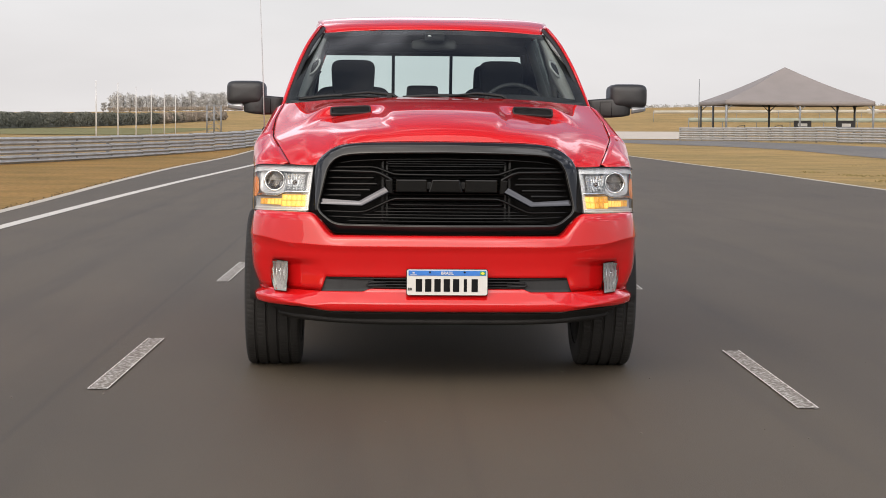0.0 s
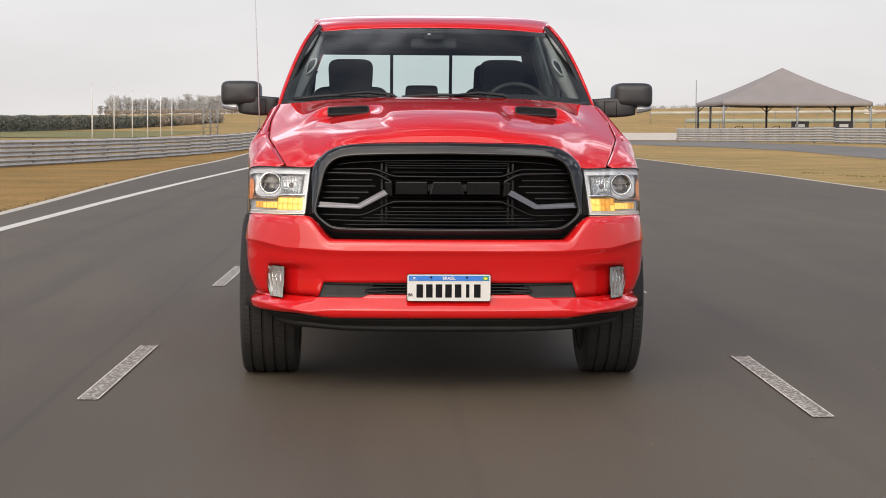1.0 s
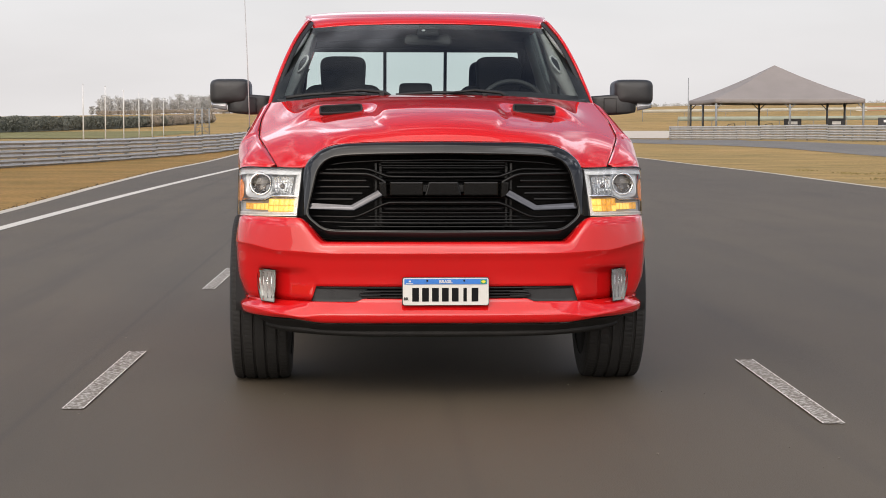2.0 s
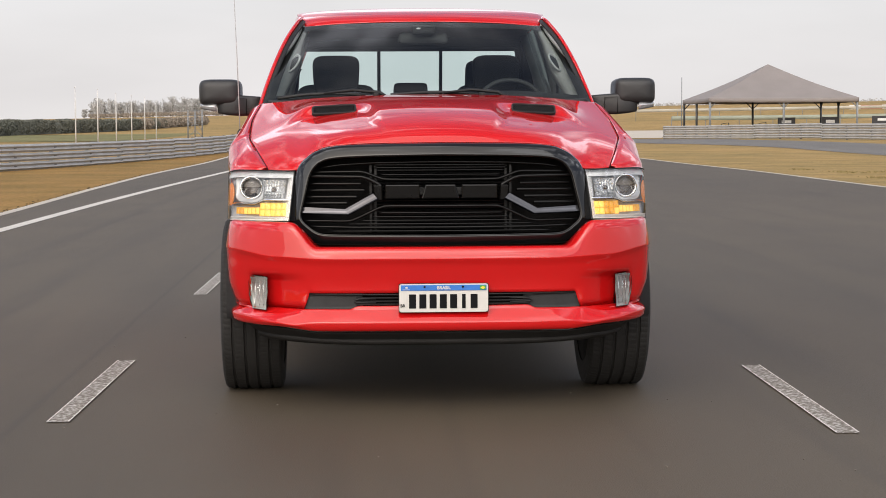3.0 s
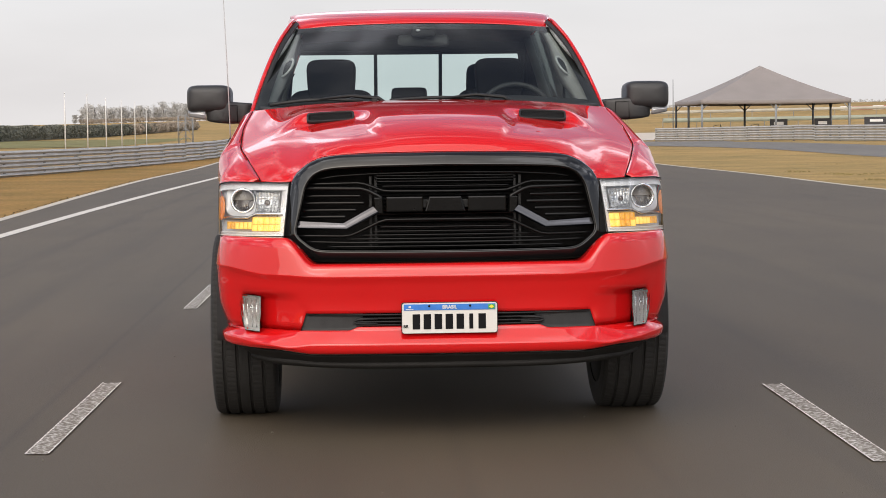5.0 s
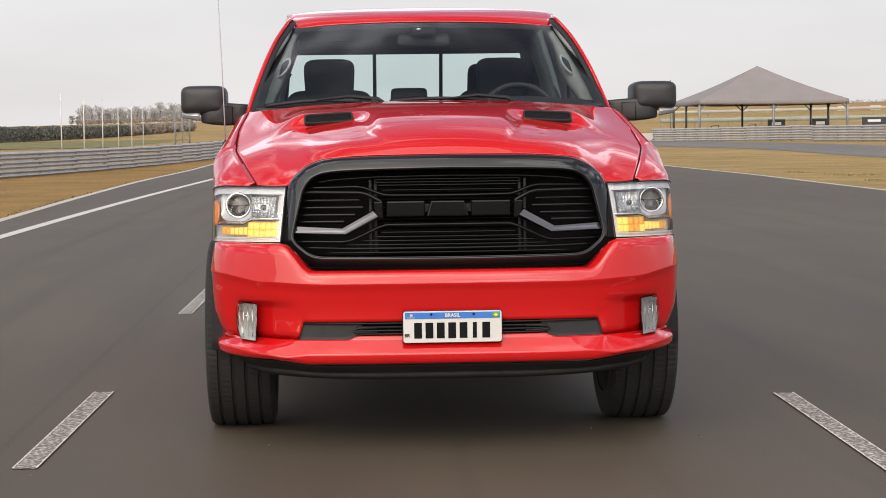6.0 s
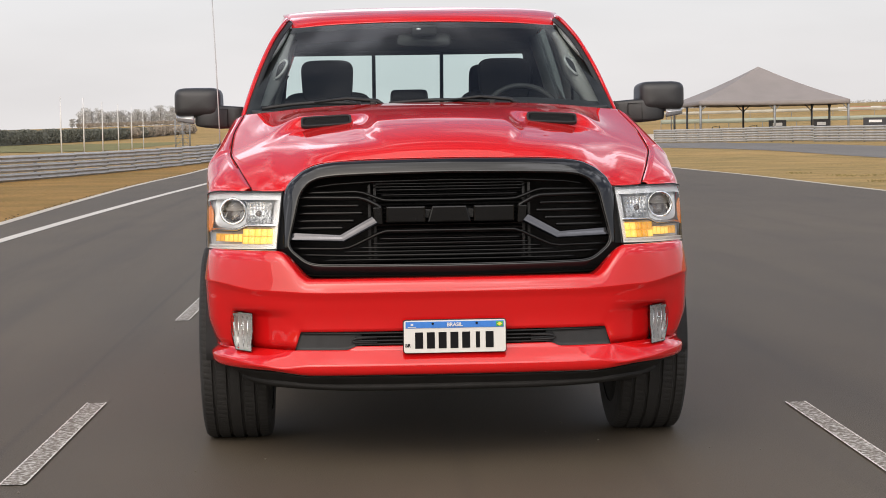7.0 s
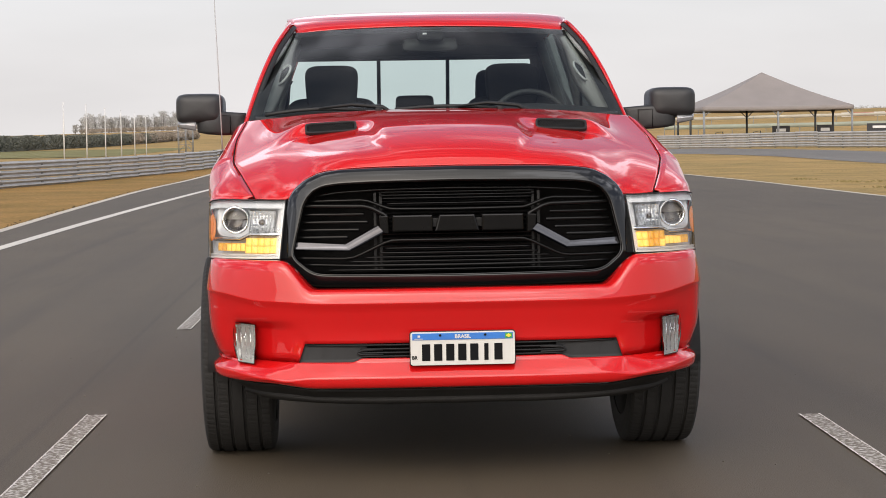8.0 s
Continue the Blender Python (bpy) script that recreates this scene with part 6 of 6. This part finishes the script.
def wheel(x, y, s, owner):
    ob = part("wheel", bmesh.new(), RUBBER, owner, "black tyre on an alloy rim")
    bm = bmesh.new()
    n = 288
    ring_list = []
    for i in range(n):
        a = i / n * math.tau
        row = []
        for k, (w, r) in enumerate(TYRE):
            cut = 0.0
            if abs(w) > 0.09 and r > 0.40 and i % 3 == 0:
                cut = 0.0014
            elif 0.036 <= abs(w) <= 0.078 and i % 3 == 1:
                cut = 0.0012
            q = a + w * 0.35
            row.append(bm.verts.new((w, (r - cut) * math.cos(q), (r - cut) * math.sin(q))))
        ring_list.append(row)
    for i in range(n):
        a, b = ring_list[i], ring_list[(i + 1) % n]
        for k in range(len(TYRE) - 1):
            bm.faces.new((a[k], a[k + 1], b[k + 1], b[k]))
    tyre = part("tyre", bm, RUBBER, ob, smooth=False)
    tyre.matrix_basis = pose(x, y, 0.4145)
    bm = bmesh.new()
    prof = [(0.10 * s, 0.302), (0.115 * s, 0.30), (0.10 * s, 0.275), (-0.06 * s, 0.265), (-0.12 * s, 0.30)]
    rr = [[bm.verts.new((w, r * math.cos(a), r * math.sin(a))) for a in steps(0, math.tau, 40)[:-1]] for w, r in prof]
    for a, b in zip(rr, rr[1:]):
        for k in range(40):
            bm.faces.new((a[k], a[(k + 1) % 40], b[(k + 1) % 40], b[k]))
    for k in range(5):
        a = k / 5 * math.tau
        tube(bm, [(0.07 * s, 0.05 * math.cos(a), 0.05 * math.sin(a)), (0.09 * s, 0.28 * math.cos(a), 0.28 * math.sin(a))], [0.055, 0.04], 8, 0.6)
    bmesh.ops.create_cone(bm, cap_ends=True, segments=24, radius1=0.09, radius2=0.07, depth=0.05, matrix=Matrix.Translation((0.07 * s, 0, 0)) @ pose(0, 0, 0, 0, 90, 0))
    rim = part("rim", bm, RIM_METAL, ob, "alloy rim")
    rim.matrix_basis = pose(x, y, 0.4145)
    bm = bmesh.new()
    bmesh.ops.create_cone(bm, cap_ends=True, segments=40, radius1=0.299, radius2=0.299, depth=0.05, matrix=Matrix.Translation((-0.112 * s, 0, 0)) @ pose(0, 0, 0, 0, 90, 0))
    hub = part("brake_shield", bm, UNDER, ob, "dark brake shield")
    hub.matrix_basis = pose(x, y, 0.4145)


for s in SIDES:
    wheel(0.870 if s > 0 else -0.884, AXLE_F, s, truck)
    wheel(s * 0.865, AXLE_R, s, truck)

# underbody and axle
bm = box(bmesh.new(), (-0.60, 0.45, 0.36), (0.60, 5.5, 0.62), 0.03)
part("chassis", bm, UNDER, truck, "dark underbody")
bm = tube(bmesh.new(), [(-0.75, AXLE_F, 0.40), (-0.45, AXLE_F, 0.36), (0.45, AXLE_F, 0.36), (0.75, AXLE_F, 0.40)], 0.035, 8)
part("front_axle", bm, UNDER, truck)
bm = tube(bmesh.new(), [(-0.75, AXLE_R, 0.41), (0.75, AXLE_R, 0.41)], 0.05, 8)
bmesh.ops.create_uvsphere(bm, u_segments=14, v_segments=10, radius=0.14, matrix=Matrix.Translation((0, AXLE_R, 0.40)))
part("rear_axle", bm, UNDER, truck)
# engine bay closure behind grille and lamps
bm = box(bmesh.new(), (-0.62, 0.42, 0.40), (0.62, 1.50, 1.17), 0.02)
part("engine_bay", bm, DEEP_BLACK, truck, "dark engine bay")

# load bed
for s in SIDES:
    def bed_side(y, v):
        low = arch_low(y, AXLE_R)
        z = 1.36 + (low - 1.36) * v
        return (s * (side_x(z, 3.8) + 0.012), y, z)
    bm = grid(bed_side, steps(4.05, 5.80, 70), steps(0, 1, 20))
    thicken(part("bed_side", bm, RED, truck), 0.03)
bm = grid(lambda x, z: (x, 5.80, z), steps(-0.98, 0.98, 12), steps(0.55, 1.36, 10))
thicken(part("tailgate", bm, RED, truck), 0.04)
bm = grid(lambda x, z: (x, 4.06, z), steps(-0.93, 0.93, 12), steps(0.7, 1.36, 8))
thicken(part("bed_front", bm, RED, truck), 0.03)
bm = box(bmesh.new(), (-0.92, 4.05, 0.80), (0.92, 5.80, 0.84))
part("bed_floor", bm, BLACK_PLASTIC, truck)
bm = box(bmesh.new(), (-0.95, 5.80, 0.50), (0.95, 5.92, 0.68), 0.03)
part("rear_bumper", bm, BLACK_PLASTIC, truck)

# ---------------------------------------------------------------- cabin
bm = grid(lambda u, v: (u * 0.84, 1.62 + 0.52 * v + 0.06 * u * u, 1.405 + 0.035 * math.sin(v * 2.2) + 0.022 * math.exp(-((u - 0.55) / 0.25) ** 2) * ease(0.3, 0.8, v) - 0.03 * ease(0.85, 1, v)), steps(-1, 1, 40), steps(0, 1, 14))
dash_ob = part("dashboard", bm, DASH, truck, "charcoal dashboard")
thicken(dash_ob, 0.02)
bm = box(bmesh.new(), (-0.82, 2.10, 0.75), (0.82, 2.16, 1.41), 0.02)
part("dash_front", bm, DASH, truck)
bm = box(bmesh.new(), (-0.88, 1.70, 0.50), (0.88, 3.9, 0.56))
part("cabin_floor", bm, DASH, truck)

sw = part("steering_wheel", bmesh.new(), DASH, truck, "dark leather steering wheel")
m = Matrix.Translation((0.488, 2.26, 1.362)) @ pose(0, 0, 0, 62, 0, 0)
part("wheel_rim", tube(bmesh.new(), [m @ Vector((0.195 * math.cos(a), 0.195 * math.sin(a), 0)) for a in steps(0, math.tau, 40)[:-1]], 0.016, 8, closed=True), DASH, sw)
bm = bmesh.new()
for a in (0.1, 3.04, 4.71):
    tube(bm, [m @ Vector((0, 0, -0.02)), m @ Vector((0.19 * math.cos(a), 0.19 * math.sin(a), 0))], 0.018, 6)
bmesh.ops.create_uvsphere(bm, u_segments=16, v_segments=10, radius=0.08, matrix=m @ Matrix.Diagonal((1, 1, 0.5, 1)))
part("wheel_hub", bm, DASH, sw)


def cushion(name, cx, cy, z0, z1, w, d, lean, mat, parent, p=0.42, lab="", taper=0.06):
    """A padded block with a rounded outline, leaning back."""
    bm = bmesh.new()
    prev = None
    n = 40
    layers = ((0.0, 0.90), (0.05, 0.96), (0.2, 1.0), (0.5, 1.0), (0.8, 1.0), (0.95, 0.96), (1.0, 0.90))
    for f, k in layers:
        row = []
        for x, z in super_ring(0, 0, w / 2 * k, (z1 - z0) / 2 * k, p, n):
            hgt = (z0 + z1) / 2 + z
            t = (hgt - z0) / (z1 - z0)
            row.append(bm.verts.new((cx + x * (1 - taper * (t - 0.5)), cy - d / 2 + d * f + lean * t, hgt)))
        if prev:
            for i in range(n):
                bm.faces.new((prev[i], prev[(i + 1) % n], row[(i + 1) % n], row[i]))
        else:
            bm.faces.new(row)
        prev = row
    bm.faces.new(prev[::-1])
    bmesh.ops.recalc_face_normals(bm, faces=bm.faces)
    return part(name, bm, mat, parent, lab)


for x in (-0.492, 0.440):
    seat = part("front_seat", bmesh.new(), FABRIC, truck, "black cloth front seat with large headrest")
    cushion("headrest", x, 2.75, 1.462, 1.692, 0.268, 0.12, 0.03, FABRIC, seat, 0.42, taper=-0.10)
    cushion("backrest", x, 2.66, 0.85, 1.526, 0.50, 0.16, 0.16, FABRIC, seat, 0.3, taper=0.06)
    bm = box(bmesh.new(), (x - 0.26, 2.15, 0.72), (x + 0.26, 2.70, 0.90), 0.05)
    part("seat_cushion", bm, FABRIC, seat)
bench = part("rear_bench", bmesh.new(), FABRIC, truck, "black cloth rear bench with three headrests")
bm = box(bmesh.new(), (-0.78, 3.46, 0.85), (0.72, 3.66, 1.43), 0.05)
part("backrest", bm, FABRIC, bench)
bm = box(bmesh.new(), (-0.78, 3.0, 0.75), (0.72, 3.55, 0.92), 0.05)
part("seat_cushion", bm, FABRIC, bench)
cushion("headrest", -0.035, 3.55, 1.40, 1.552, 0.215, 0.10, 0.02, FABRIC, bench, 0.25)
cushion("headrest", 0.438, 3.55, 1.42, 1.690, 0.262, 0.10, 0.02, FABRIC, bench, 0.33)
cushion("headrest", -0.50, 3.55, 1.42, 1.668, 0.24, 0.10, 0.02, FABRIC, bench, 0.33)

# pillar trims with grab handle
for s in SIDES:
    bm = bmesh.new()
    ring_list = []
    for t in steps(0.05, 1, 18):
        x, y, z = curve_at(PILLAR, t)
        w = 0.055 + 0.07 * math.exp(-((t - 0.45) / 0.28) ** 2)
        ring_list.append([bm.verts.new((s * (x - 0.004), y + 0.022, z - 0.014)), bm.verts.new((s * (x - 0.045 - w * 0.5), y + 0.06 + w * 0.5, z - 0.012)), bm.verts.new((s * (x - 0.035 - w * 0.65), y + 0.10 + w * 1.4, z - 0.02)), bm.verts.new((s * (x - 0.02), y + 0.12 + w * 1.6, z - 0.03))])
    for a, b in zip(ring_list, ring_list[1:]):
        for k in range(3):
            bm.faces.new((a[k], a[k + 1], b[k + 1], b[k]))
    trim = part("pillar_trim", bm, TRIM_GREY, truck, "light grey pillar trim with dark grab handle recess")
    thicken(trim, 0.004)
    x, y, z = curve_at(PILLAR, 0.50)
    bm = bmesh.new()
    bmesh.ops.create_uvsphere(bm, u_segments=20, v_segments=12, radius=1, matrix=Matrix.Translation((s * (x - 0.088), y + 0.088, z - 0.012)) @ pose(0, 0, 0, -40, 0, s * 45) @ Matrix.Diagonal((0.030, 0.006, 0.052, 1)))
    part("handle_recess", bm, DASH, trim, "dark oval recess")
    turn = Matrix.Translation((s * (x - 0.088), y + 0.084, z - 0.012)) @ pose(0, 0, 0, -40, 0, s * 45)
    bm = tube(bmesh.new(), [turn @ Vector((0.036 * math.cos(a), 0, 0.060 * math.sin(a))) for a in steps(0, math.tau, 28)[:-1]], 0.0065, 8, closed=True)
    part("grab_handle", bm, TRIM_GREY, trim, "rounded light grey grab handle")
    bm = bmesh.new()
    for y0 in (2.80, 3.70):
        tube(bm, [(s * 0.85, y0, 1.30), (s * 0.775, y0 + 0.02, 1.62), (s * 0.70, y0 + 0.03, 1.86)], 0.055, 8, 0.7)
    part("inner_pillar", bm, LINER, truck, "grey inner door pillar")
    part("seat_belt", tube(bmesh.new(), [(s * 0.80, 2.76, 1.66), (s * 0.80, 2.75, 1.45), (s * 0.79, 2.73, 1.0)], 0.022, 6, 0.3), FABRIC, truck, "black seat belt")

# inside mirror and sensor pod
im = part("inside_mirror", bmesh.new(), DASH, truck, "dark inside mirror under a sensor pod")
cushion("mirror_shell", 0.0, 2.33, 1.738, 1.806, 0.275, 0.035, 0.01, MIRROR_PLASTIC, im, 0.4)
part("stem", tube(bmesh.new(), [(0.0, 2.33, 1.79), (0.0, 2.31, 1.84)], 0.014, 6), DASH, im)
bm = box(bmesh.new(), (-0.065, 2.27, 1.79), (0.065, 2.33, 1.848), 0.014)
part("sensor_pod", bm, DASH, im)
bm = bmesh.new()
bmesh.ops.create_uvsphere(bm, u_segments=10, v_segments=8, radius=0.008, matrix=Matrix.Translation((-0.028, 2.266, 1.822)) @ Matrix.Diagonal((1.6, 1, 0.8, 1)))
part("sensor", bm, SILVER, im)
